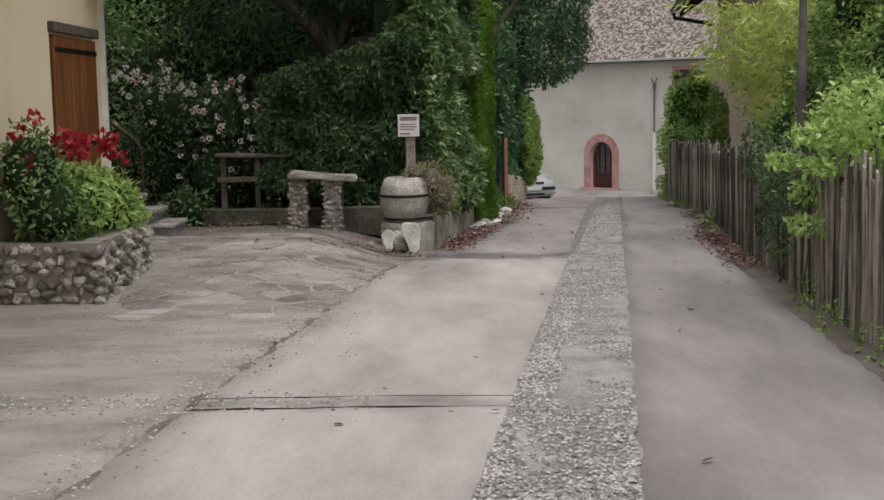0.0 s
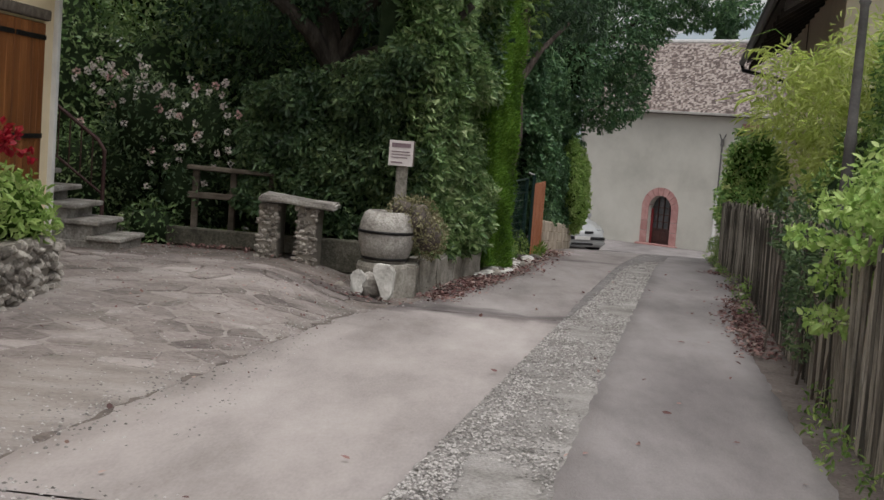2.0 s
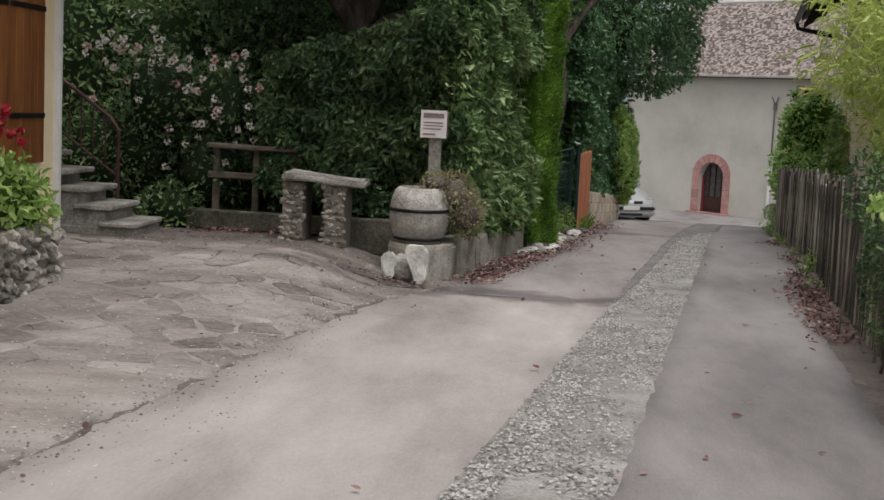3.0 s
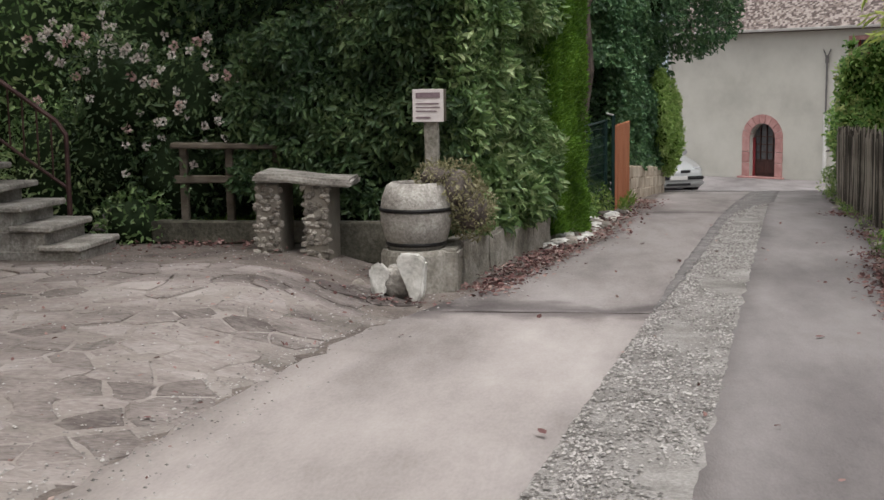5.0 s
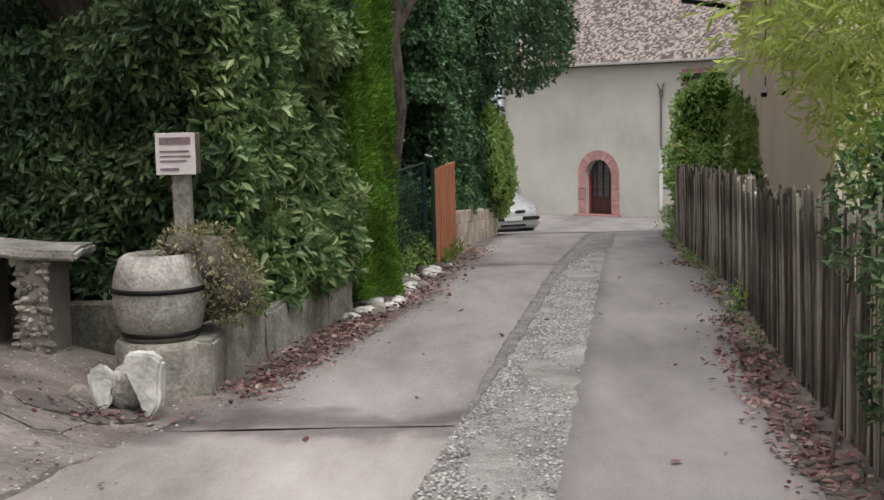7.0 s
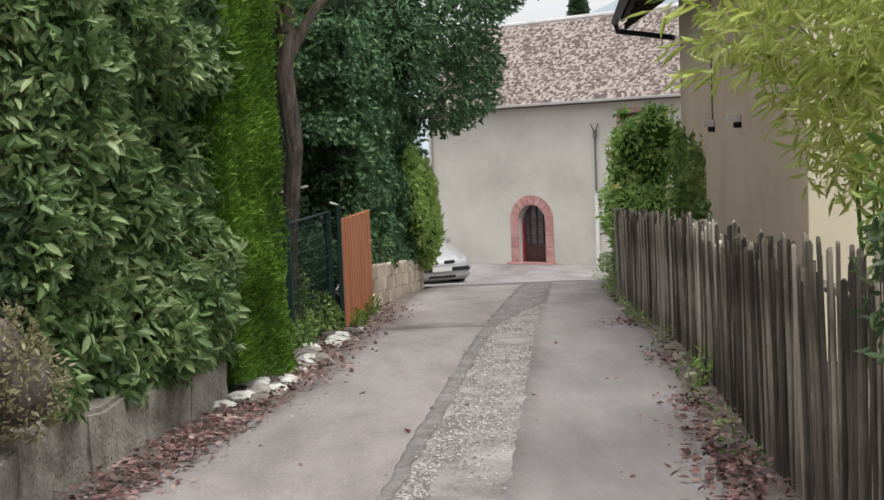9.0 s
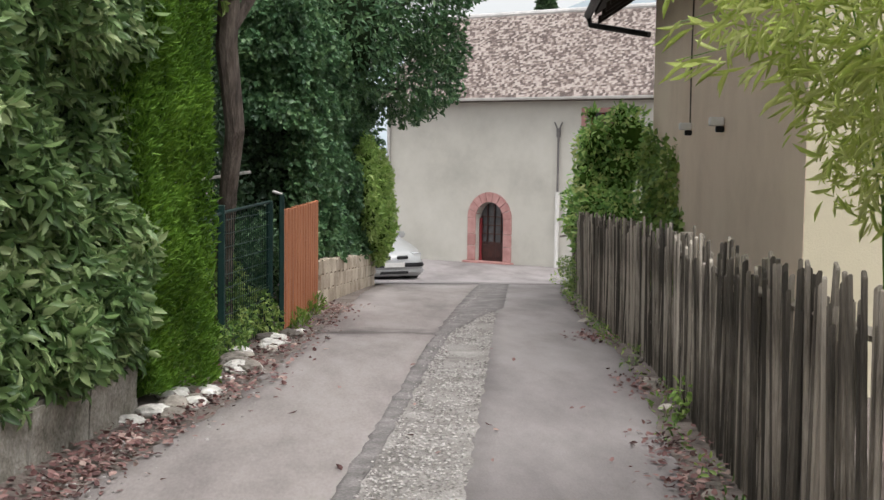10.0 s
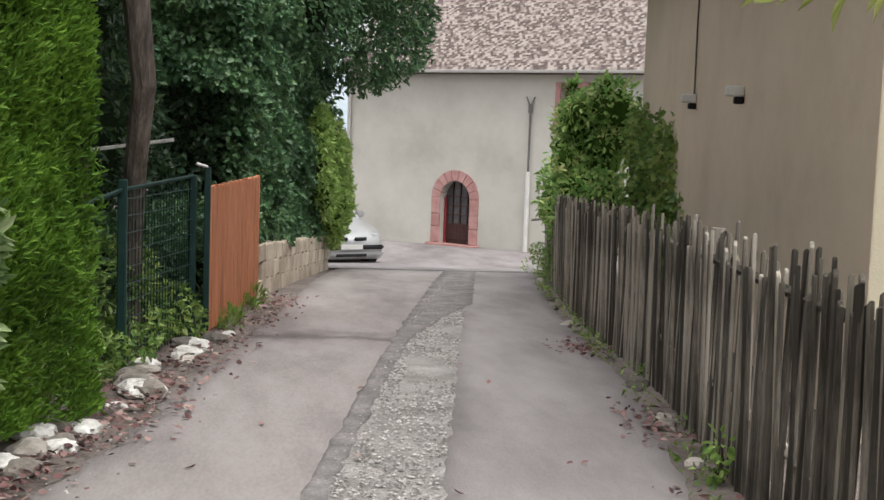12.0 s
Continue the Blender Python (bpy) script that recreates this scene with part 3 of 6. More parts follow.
shape = [(-DW, 0.6), (DW, 0.6)] + [(DW * math.cos(a), DS + DW * math.sin(a)) for a in [math.pi * k / 12 for k in range(13)]]
f = [bm.verts.new(cp(u, -0.27, z)) for u, z in shape]
bm.faces.new(f)
M_glass = material("dark_window_glass", [(0.06, 0.062, 0.066), (0.12, 0.122, 0.126)], 7, 0.2, 0.0, 30, spec=0.6)
part("pane", bm, M_glass, door)
for u in (-0.23, 0, 0.23):
    part("glazing_bar", box_bm(cpose(u, -0.25, 1.15), 0.03, 0.05, 1.1), M_door, door)
for z in (0.62, 0.86, 1.1, 1.34):
    part("glazing_bar", box_bm(cpose(0, -0.249, z), 2 * DW, 0.045, 0.03), M_door, door)
for u in (-0.23, 0.23):
    for z in (0.38,):
        part("panel", box_bm(cpose(u, -0.222, z), 0.34, 0.03, 0.36, 0.012), M_door, door)
part("door_handle", tube_bm([cp(0.36, -0.2, 0.92), cp(0.36, -0.15, 0.94), cp(0.28, -0.14, 0.94)], 0.014), M_iron, door)
for s in (-1, 1):
    part("door_frame", box_bm(cpose(s * (DW - 0.035), -0.2, 0.7), 0.07, 0.06, 1.2, 0.006), M_red, door)

# window beside the bush
win = part("window", box_bm(cpose(3.34, -0.3, 3.775), 0.68, 0.04, 0.85), M_glass, chapel, "small window with dark red frame")
for u, sx, z, sz in ((2.93, 0.14, 3.775, 1.1), (3.75, 0.14, 3.775, 1.1), (3.34, 0.68, 4.26, 0.12), (3.34, 0.68, 3.29, 0.12)):
    part("window_surround", box_bm(cpose(u, -0.04, z), sx, 0.16, sz, 0.01), M_pink, win)
for u in (3.04, 3.34, 3.64):
    part("window_frame", box_bm(cpose(u, -0.26, 3.775), 0.07, 0.05, 0.85, 0.005), M_red, win)

# roof: sarking, tiles, ridge, gutter, drain pipe
PITCH = math.atan2(2.6, DEPTH / 2 + 0.25)


def roof_pose(u, along, lift):
    """Front roof slope: metres up the slope from the eave."""
    return cpose(u, 0.25 - along * math.cos(PITCH), EAVE + 0.02 + along * math.sin(PITCH)) @ Matrix.Rotation(PITCH, 4, "X") @ Matrix.Translation((0, 0, lift))


RL = (DEPTH / 2 + 0.25) / math.cos(PITCH)
roof = part("roof", box_bm(roof_pose((U0 + U1) / 2, RL / 2, -0.03), U1 - U0 + 0.5, RL, 0.05), M_darkwood, chapel)
part("rear_slope", box_bm(cpose((U0 + U1) / 2, -DEPTH - 0.25 + RL / 2 * math.cos(PITCH), EAVE + RL / 2 * math.sin(PITCH)) @ Matrix.Rotation(-PITCH, 4, "X"), U1 - U0 + 0.5, RL, 0.06), M_tile, roof)
tverts, tfaces = [], []
rng = random.Random(4)
TW, TH = 0.085, 0.072
ROOF_TILES = []
for r in range(int(RL / TH)):
    for c in range(int((U1 - U0 + 0.5) / TW)):
        u = U0 - 0.25 + (c + 0.5 + 0.5 * (r % 2)) * TW
        ROOF_TILES.append((roof_pose(u + rng.uniform(-0.008, 0.008), (r + 0.6) * TH, 0.014) @ pose(0, 0, 0, rng.uniform(3, 8), rng.uniform(-2.5, 2.5), rng.uniform(-3, 3)), r, c))
near_tiles = [t for t in ROOF_TILES if t[1] < 8 and 12 <= t[2] < 50][:296]
near_set = {id(t) for t in near_tiles}
cube = [(-1, -1, -1), (1, -1, -1), (1, 1, -1), (-1, 1, -1), (-1, -1, 1), (1, -1, 1), (1, 1, 1), (-1, 1, 1)]
cube_f = [(0, 3, 2, 1), (4, 5, 6, 7), (0, 1, 5, 4), (1, 2, 6, 5), (2, 3, 7, 6), (3, 0, 4, 7)]
for t in ROOF_TILES:
    if id(t) in near_set:
        continue
    k = len(tverts)
    tverts += [t[0] @ Vector((x * TW * 0.485, y * TH * 0.75, z * 0.009)) for x, y, z in cube]
    tfaces += [tuple(k + i for i in q) for q in cube_f]
tagged(part("tile_rest", (tverts, tfaces), M_tile, roof), kind="stuff")
part("ridge_cap", tube_bm([cp(U0 - 0.25, -DEPTH / 2, EAVE + 2.62), cp(U1 + 0.25, -DEPTH / 2, EAVE + 2.62)], 0.1, 10), M_zinc, roof)
gutter = bmesh.new()
rows = []
for u in (U0 - 0.3, U1 + 0.3):
    rows.append([gutter.verts.new(cp(u, 0.32 + 0.07 * math.cos(a), EAVE + 0.02 + 0.07 * math.sin(a))) for a in [math.pi + math.pi * k / 8 for k in range(9)]] + [gutter.verts.new(cp(u, 0.32 + 0.06 * math.cos(a), EAVE + 0.02 + 0.06 * math.sin(a))) for a in [2 * math.pi - math.pi * k / 8 for k in range(9)]])
for i in range(18):
    gutter.faces.new((rows[0][i], rows[0][(i + 1) % 18], rows[1][(i + 1) % 18], rows[1][i]))
part("gutter", gutter, M_white, roof, "pale metal eaves gutter")
part("soffit", box_bm(cpose((U0 + U1) / 2, 0.12, EAVE - 0.06), U1 - U0 + 0.3, 0.24, 0.03), M_oldwood, roof)
pipe = part("drain_pipe", tube_bm([cp(2.2, 0.07, -0.05), cp(2.2, 0.07, 2.1)], 0.06, 10), M_white, chapel, "white lower drain pipe on the wall")
part("upper_pipe", tube_bm([cp(2.2, 0.07, 2.1), cp(2.2, 0.07, 3.75)], 0.028, 8), M_slate, pipe)
part("pipe_head", merge(tube_bm([cp(2.2, 0.07, 3.7), cp(2.08, 0.08, 3.95)], 0.02, 6), tube_bm([cp(2.2, 0.07, 3.7), cp(2.32, 0.08, 3.95)], 0.02, 6), tube_bm([cp(2.2, 0.07, 3.55), cp(2.2, 0.07, 3.78)], 0.055, 8)), M_slate, pipe)
part("corner_pipe", tube_bm([cp(U0 + 0.12, 0.08, -0.1), cp(U0 + 0.12, 0.08, EAVE - 0.1)], 0.05, 8), M_zinc, chapel)

# ---- tan house behind the fence ----
HA, HB = Vector((4.80, 18.75, 0)), Vector((6.12, 28.75, 0))
HU = (HB - HA).normalized()
HN = Vector((-HU.y, HU.x, 0))
HANG = math.atan2(HU.y, HU.x)


def hp(along, out, z):
    """A place by the tan house: along its long wall from the near corner, out towards the lane, height."""
    return HA + HU * along + HN * out + Vector((0, 0, z))


HL, HW, HZ = (HB - HA).length, 7.0, 4.0
house = thing("tan_house", hp(0, 0, -0.4), "tan rendered house with pale gable and dark eaves", "house")


def slab(points, thick, direction):
    bm = bmesh.new()
    f = [bm.verts.new(p) for p in points]
    b = [bm.verts.new(p + direction * thick) for p in points]
    bm.faces.new(f)
    bm.faces.new(b[::-1])
    for i in range(len(f)):
        bm.faces.new((f[(i + 1) % len(f)], f[i], b[i], b[(i + 1) % len(f)]))
    return bm


part("long_wall", slab([hp(0, 0, -1.2), hp(HL, 0, -1.2), hp(HL, 0, HZ), hp(0, 0, HZ)], 0.35, -HN), M_tan, house, "tan rendered wall, plain")
gable = [(-0.006, -1.2), (-HW, -1.2), (-HW, HZ), (-HW / 2, HZ + HW / 2 * 0.62), (-0.006, HZ)]
part("gable_wall", slab([hp(-0.004, o, z) for o, z in gable], 0.34, HU), M_pale, house, "pale yellowish rendered gable")
part("rear_gable", slab([hp(HL + 0.004, o, z) for o, z in gable], 0.34, -HU), M_tan, house)
part("back_wall", slab([hp(0, -HW, -1.2), hp(HL, -HW, -1.2), hp(HL, -HW, HZ), hp(0, -HW, HZ)], 0.35, HN), M_tan, house)
RS = 0.62
OV = 0.85
for side in (1, -1):
    o0, o1 = (OV, -HW / 2) if side == 1 else (-HW - OV, -HW / 2)
    z0, z1 = HZ - OV * RS + 0.1, HZ + HW / 2 * RS + 0.1
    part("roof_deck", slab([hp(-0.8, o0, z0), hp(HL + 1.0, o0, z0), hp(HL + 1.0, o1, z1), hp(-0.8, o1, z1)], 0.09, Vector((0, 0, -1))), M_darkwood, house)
    part("roof_cover", slab([hp(-0.85, o0 + 0.06 * side, z0 + 0.045 - 0.037), hp(HL + 1.05, o0 + 0.06 * side, z0 + 0.045 - 0.037), hp(HL + 1.05, o1, z1 + 0.045), hp(-0.85, o1, z1 + 0.045)], 0.04, Vector((0, 0, -1))), M_slate, house)
for k in range(14):
    a = -0.6 + k * (HL + 1.4) / 13
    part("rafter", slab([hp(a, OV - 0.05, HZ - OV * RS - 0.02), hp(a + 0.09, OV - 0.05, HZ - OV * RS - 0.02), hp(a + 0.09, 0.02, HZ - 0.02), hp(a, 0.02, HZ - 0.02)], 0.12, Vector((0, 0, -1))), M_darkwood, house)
part("gutter", tube_bm([hp(-0.8, OV + 0.1, HZ - OV * RS + 0.02), hp(HL + 1.0, OV + 0.1, HZ - OV * RS + 0.02)], 0.065, 8), M_iron, house, "dark metal gutter")
part("gutter_outlet", tube_bm([hp(HL + 0.95, OV + 0.1, HZ - OV * RS + 0.02), hp(HL + 0.95, OV + 0.06, HZ - OV * RS - 0.14), hp(HL + 0.1, 0.08, HZ - OV * RS - 0.36)], 0.045, 8), M_iron, house)
for a, z in ((5.85, 1.66), (3.55, 1.66)):
    lamp = part("wall_lamp", box_bm(Matrix.Translation(hp(a, 0.075, z)) @ Matrix.Rotation(HANG, 4, "Z"), 0.12, 0.14, 0.085, 0.012), M_white, house, "small pale box lamp on the wall")
    part("lamp_bracket", box_bm(Matrix.Translation(hp(a, 0.04, z - 0.075)) @ Matrix.Rotation(HANG, 4, "Z"), 0.07, 0.08, 0.06, 0.01), M_iron, lamp)
part("cable", tube_bm([hp(5.85, 0.02, 1.7), hp(5.87, 0.02, 2.4), hp(5.75, 0.02, HZ - 0.05)], 0.01, 5), M_oldwood, house)

# ---- cream house with shutters ----
cream = thing("cream_house", (-3.75, 12, 0), "cream rendered house with brown board shutters", "house")
CX, CY = -3.8, 13.86
SY0, SY1, SZ0, SZ1 = 12.08, 13.58, 0.72, 2.2
part("side_wall", merge(*[box_bm(Matrix.Translation((CX - 0.175, (a + b) / 2, (c + d) / 2)), 0.35, b - a, d - c) for a, b, c, d in ((2.0, SY0, -0.4, 5.2), (SY1, CY, -0.4, 5.2), (SY0, SY1, -0.4, SZ0), (SY0, SY1, SZ1, 5.2))]), M_render_cream, cream)
part("end_wall", box_bm(Matrix.Translation((CX - 3.68, CY - 0.174, 2.4)), 6.64, 0.35, 5.6), M_render_cream, cream)
part("front_wall", box_bm(Matrix.Translation((CX - 3.68, 2.174, 2.4)), 6.64, 0.35, 5.6), M_render_cream, cream)
part("far_wall", box_bm(Matrix.Translation((CX - 6.8, 7.9, 2.4)), 0.35, 11.2, 5.6), M_render_cream, cream)
part("corner_board", box_bm(Matrix.Translation((CX + 0.02, CY + 0.0, 1.4)), 0.06, 0.08, 2.9, 0.008), M_white, cream)
part("roof", box_bm(Matrix.Translation((CX - 3.2, 7.8, 5.3)), 8.6, 13.6, 0.2), M_slate, cream)
eaves = part("canopy", box_bm(Matrix.Translation((CX + 0.3, 14.0, 2.83)), 0.9, 1.4, 0.14, 0.02), M_render_cream, cream, "pale boarded canopy over the corner")
shutter_m = (SY0 + SY1) / 2
for s in (0, 1):
    y0 = SY0 + 0.03 if s == 0 else shutter_m + 0.006
    leaf = part("shutter", box_bm(Matrix.Translation((CX + 0.0, y0 + 0.36, (SZ0 + SZ1) / 2)), 0.02, 0.7, SZ1 - SZ0 - 0.02), M_shutter, cream, "orange-brown vertical board shutter, closed")
    for k in range(5):
        part("board", box_bm(Matrix.Translation((CX + 0.022, y0 + 0.07 + k * 0.143, (SZ0 + SZ1) / 2)), 0.022, 0.138, SZ1 - SZ0 - 0.02, 0.004), M_shutter, leaf)
    for z in (SZ0 + 0.42, SZ1 - 0.14):
        part("strap_hinge", box_bm(Matrix.Translation((CX + 0.042, y0 + 0.36, z)), 0.012, 0.68, 0.045, 0.003), M_iron, leaf)
part("lintel", box_bm(Matrix.Translation((CX + 0.02, shutter_m, SZ1 + 0.07)), 0.08, 1.56, 0.1, 0.01), M_oldwood, cream)

# ---- courtyard ----
paving = thing("paving", (-1.8, 11, ground_z(-1.8, 11)), "irregular worn flagstones of the courtyard", "paving", kind="structure")


def clip_poly(poly, p, d):
    """The part of poly on the side of the line through p that d points away from."""
    out = []
    for i in range(len(poly)):
        a, b = poly[i], poly[(i + 1) % len(poly)]
        fa, fb = (a[0] - p[0]) * d[0] + (a[1] - p[1]) * d[1], (b[0] - p[0]) * d[0] + (b[1] - p[1]) * d[1]
        if fa <= 0:
            out.append(a)
        if fa * fb < 0:
            t = fa / (fa - fb)
            out.append((a[0] + (b[0] - a[0]) * t, a[1] + (b[1] - a[1]) * t))
    return out


rng = random.Random(11)
seeds = [(-3.6 + 0.33 * (i + 0.5 * (j % 2)) + rng.uniform(-0.15, 0.15), 8.6 + 0.26 * j + rng.uniform(-0.11, 0.11)) for i in range(11) for j in range(25)]
flags = []
for i, (sx, sy) in enumerate(seeds):
    if sx > left_edge(sy) - 0.1 or sx > -0.55 or sy < 9.3 or sy > 14.0 or (sx < -2.75 and sy < 11.9) or (sx < -3.2 and sy > 13.8):
        continue
    poly = [(sx - 0.6, sy - 0.6), (sx + 0.6, sy - 0.6), (sx + 0.6, sy + 0.6), (sx - 0.6, sy + 0.6)]
    for j, (ox, oy) in enumerate(seeds):
        dx, dy = ox - sx, oy - sy
        dist = math.hypot(dx, dy)
        if j != i and dist < 1.3 and poly:
            poly = clip_poly(poly, (sx + dx / 2 - dx / dist * 0.007, sy + dy / 2 - dy / dist * 0.007), (dx, dy))
    if len(poly) > 2:
        flags.append((sx, sy, poly))


def flagstone(sx, sy, poly, k):
    lift = 0.012 + 0.013 * rng.random()
    tilt = (rng.uniform(-0.03, 0.03), rng.uniform(-0.05, 0.05))
    pts = []
    for i in range(len(poly)):
        a, b = poly[i], poly[(i + 1) % len(poly)]
        pts += [a, ((a[0] + b[0]) / 2 + rng.uniform(-0.018, 0.018), (a[1] + b[1]) / 2 + rng.uniform(-0.018, 0.018))]
    n = len(pts)
    top = lambda x, y, s: ground_z(x, y) + lift + tilt[0] * (x - sx) + tilt[1] * (y - sy) + s
    verts = [(x, y, ground_z(x, y) - 0.03) for x, y in pts] + [(x, y, top(x, y, -0.008)) for x, y in pts] + [(sx + (x - sx) * 0.84, sy + (y - sy) * 0.84, top(x, y, 0)) for x, y in pts]
    faces = [(i, (i + 1) % n, n + (i + 1) % n, n + i) for i in range(n)] + [(n + i, n + (i + 1) % n, 2 * n + (i + 1) % n, 2 * n + i) for i in range(n)] + [tuple(range(2 * n, 3 * n))]
    return verts, faces


# raised bed with its stone wall
bed = thing("raised_bed", (-3.3, 10.9, ground_z(-3.3, 10.9)), "low raised bed walled with rough fieldstones", "garden bed")
BX, BY0, BY1, BH = -2.86, 10.05, 11.7, 0.46
part("mortar_core", merge(box_bm(Matrix.Translation((BX - 0.9, BY0 + 0.13, 0.12)), 1.78, 0.2, BH + 0.1), box_bm(Matrix.Translation((BX - 0.1, (BY0 + BY1) / 2 + 0.1, 0.12)), 0.2, BY1 - BY0 - 0.3, BH + 0.1)), M_mortar, bed)
part("soil", box_bm(Matrix.Translation((BX - 0.6, (BY0 + BY1) / 2 + 0.1, 0.1)), 0.78, BY1 - BY0 - 0.4, 0.5, 0.02), M_dirt, bed)
stones = [stone_mesh("stone", M_stone, k, 0.8) for k in range(8)]
rng = random.Random(7)
for face in range(2):
    length = 1.8 if face == 0 else BY1 - BY0
    for r in range(7):
        s = -0.05
        while s < length:
            w = rng.uniform(0.05, 0.13)
            z = -0.16 + r * 0.083 + rng.uniform(-0.03, 0.03)
            if face == 0:
                p = (BX - s - w / 2, BY0 + 0.03 + rng.uniform(-0.02, 0.02), z)
            else:
                p = (BX + 0.0 + rng.uniform(-0.02, 0.02), BY0 + s + w / 2, z)
            sx, sy = (w * 1.12, 0.12) if face == 0 else (0.12, w * 1.12)
            piece("stone", stones[rng.randrange(8)], Matrix.Translation(p) @ Matrix.Diagonal((sx, sy, rng.uniform(0.08, 0.12), 1)) @ pose(0, 0, 0, rng.uniform(0, 360), rng.uniform(-20, 20), 0), bed)
            s += w
geranium = bush("flowering_shrub", [(-3.3, 10.7, 0.7, 0.38, 0.4, 0.38), (-3.2, 11.2, 0.62, 0.36, 0.4, 0.33), (-3.12, 11.5, 0.52, 0.3, 0.3, 0.28)], 520, 0.075, M_lime, "bushy lime-green plant over the bed wall", seed=3, core=M_core_light, base=(-3.2, 10.9, 0.3))
rosebed = bush("rose_bush", [(-3.5, 10.45, 0.95, 0.3, 0.35, 0.42), (-3.65, 10.9, 0.85, 0.3, 0.35, 0.4), (-3.32, 10.35, 0.65, 0.3, 0.3, 0.3)], 500, 0.06, M_laurel, "dark rose bush with red blooms in the raised bed", seed=4, base=(-3.6, 10.6, 0.3))


def blooms(name, spots, size, mat, parent, seed):
    """Flower heads, each a ball of cupped petals."""
    for k, s in enumerate(spots):
        rng2 = np.random.default_rng(seed + k)
        d = rng2.normal(0, 1, (26, 3))
        d /= np.linalg.norm(d, axis=1, keepdims=True)
        leaves(name, np.array(s) + d * size * 0.35, d, size * 0.55, mat, parent, width=0.9, seed=seed + k)


rng = random.Random(2)
blooms("bloom", [(-3.18 + rng.uniform(-0.22, 0.22), 10.7 + rng.uniform(-0.25, 0.3), 1.2 + rng.uniform(-0.09, 0.09)) for _ in range(13)], 0.1, M_flower_red, rosebed, 50)
blooms("bloom", [(-3.42, 10.4, 1.42), (-3.5, 10.2, 1.3), (-2.98, 10.9, 1.12), (-2.92, 11.2, 1.05), (-3.45, 10.25, 1.05)], 0.09, M_flower_red, rosebed, 80)

# steps beside the cream house
steps = thing("garden_steps", (-3.4, 14.6, 0.05), "grey concrete garden steps up beside the house", "steps")
for k in range(5):
    x = -3.18 - 0.235 * k
    z = 0.13 + 0.155 * k
    part("riser", box_bm(Matrix.Translation((x - 0.9 - 0.04 * k, 14.61 + 0.004 * k, (z - 0.275) / 2)), 1.78, 0.76 - 0.008 * k, z + 0.225, 0.01), M_jar, steps)
    part("tread", box_bm(Matrix.Translation((x - 0.16, 14.6, z)), 0.36, 0.82, 0.05, 0.012, 0.006, k), M_jar, steps)
rail = thing("handrail", (-3.78, 15.4, 0.1), "dark red-brown iron railing above the steps", "handrail")
M_rail = material("red_brown_rail_paint", [(0.03, 0.014, 0.013), (0.07, 0.032, 0.03), (0.12, 0.07, 0.062)], 6, 0.6, 0.3, 60)
part("rail", tube_bm([(-3.78, 15.4, 0.66), (-3.78, 15.4, 0.98), (-3.86, 15.4, 1.1), (-5.1, 15.4, 1.98)], 0.022, 6), M_rail, rail)
part("post", tube_bm([(-3.78, 15.4, 0.0), (-3.78, 15.4, 0.68)], 0.024, 6), M_rail, rail)
part("lower_rail", tube_bm([(-3.78, 15.41, 0.5), (-5.05, 15.41, 1.4)], 0.016, 6), M_rail, rail)
for k in range(9):
    x = -3.92 - 0.13 * k
    part("baluster", tube_bm([(x, 15.405, 0.5 - 0.709 * (x + 3.78)), (x, 15.405, 1.1 - 0.709 * (x + 3.86))], 0.009, 5), M_rail, rail)

# stone table
table = thing("stone_table", (-1.55, 15.0, 0.02), "rustic stone table, slab on two fieldstone pillars", "table")
part("slab", box_bm(pose(-1.52, 15.08, 0.625, 0, 4.5, 3), 0.82, 0.6, 0.075, 0.02, 0.035, 3, 2), M_jar, table, "worn grey stone slab")
for px in (-1.84, -1.43):
    pil = part("pillar", box_bm(Matrix.Translation((px + 0.03, 15.08, 0.26)), 0.2, 0.46, 0.66, 0.01), M_mortar, table, "pillar of small fieldstones")
    for r in range(11):
        for c in range(5):
            piece("stone", stones[rng.randrange(8)], Matrix.Translation((px - 0.06 + c * 0.046 + rng.uniform(-0.022, 0.022), 14.852 + rng.uniform(-0.008, 0.008), -0.03 + r * 0.058 + rng.uniform(-0.02, 0.02))) @ Matrix.Diagonal((rng.uniform(0.04, 0.085), 0.045, rng.uniform(0.04, 0.08), 1)) @ pose(0, 0, 0, rng.uniform(0, 360), 0, 0), pil)

# concrete barrel planter on its block, with dry plant
planter = thing("barrel_planter", (-0.53, 14.62, 0.1), "lichened concrete barrel planter with dark hoops", "planter")
CJ = (-0.53, 14.62)
prof = [(0.215, 0.1), (0.255, 0.2), (0.283, 0.31), (0.287, 0.4), (0.272, 0.5), (0.235, 0.6), (0.2, 0.625), (0.175, 0.6), (0.17, 0.5)]
part("barrel", lathe_bm(prof, CJ, 40), M_jar, planter, smooth=True)
for z, r in ((0.415, 0.287), (0.145, 0.235)):
    part("hoop", lathe_bm([(r - 0.01, z - 0.016), (r + 0.007, z - 0.014), (r + 0.007, z + 0.014), (r - 0.01, z + 0.016)], CJ, 40), M_iron, planter, "dark iron hoop", True)
block = thing("planter_block", (-0.45, 14.6, -0.2), "mossy concrete block under the barrel planter", "block")
part("block", merge(lathe_bm([(0.29, -0.35), (0.285, 0.06), (0.27, 0.1)], CJ, 28), box_bm(Matrix.Translation((-0.36, 14.72, -0.12)), 0.34, 0.46, 0.44, 0.02, 0.02, 3, 2)), M_oldconc, block)
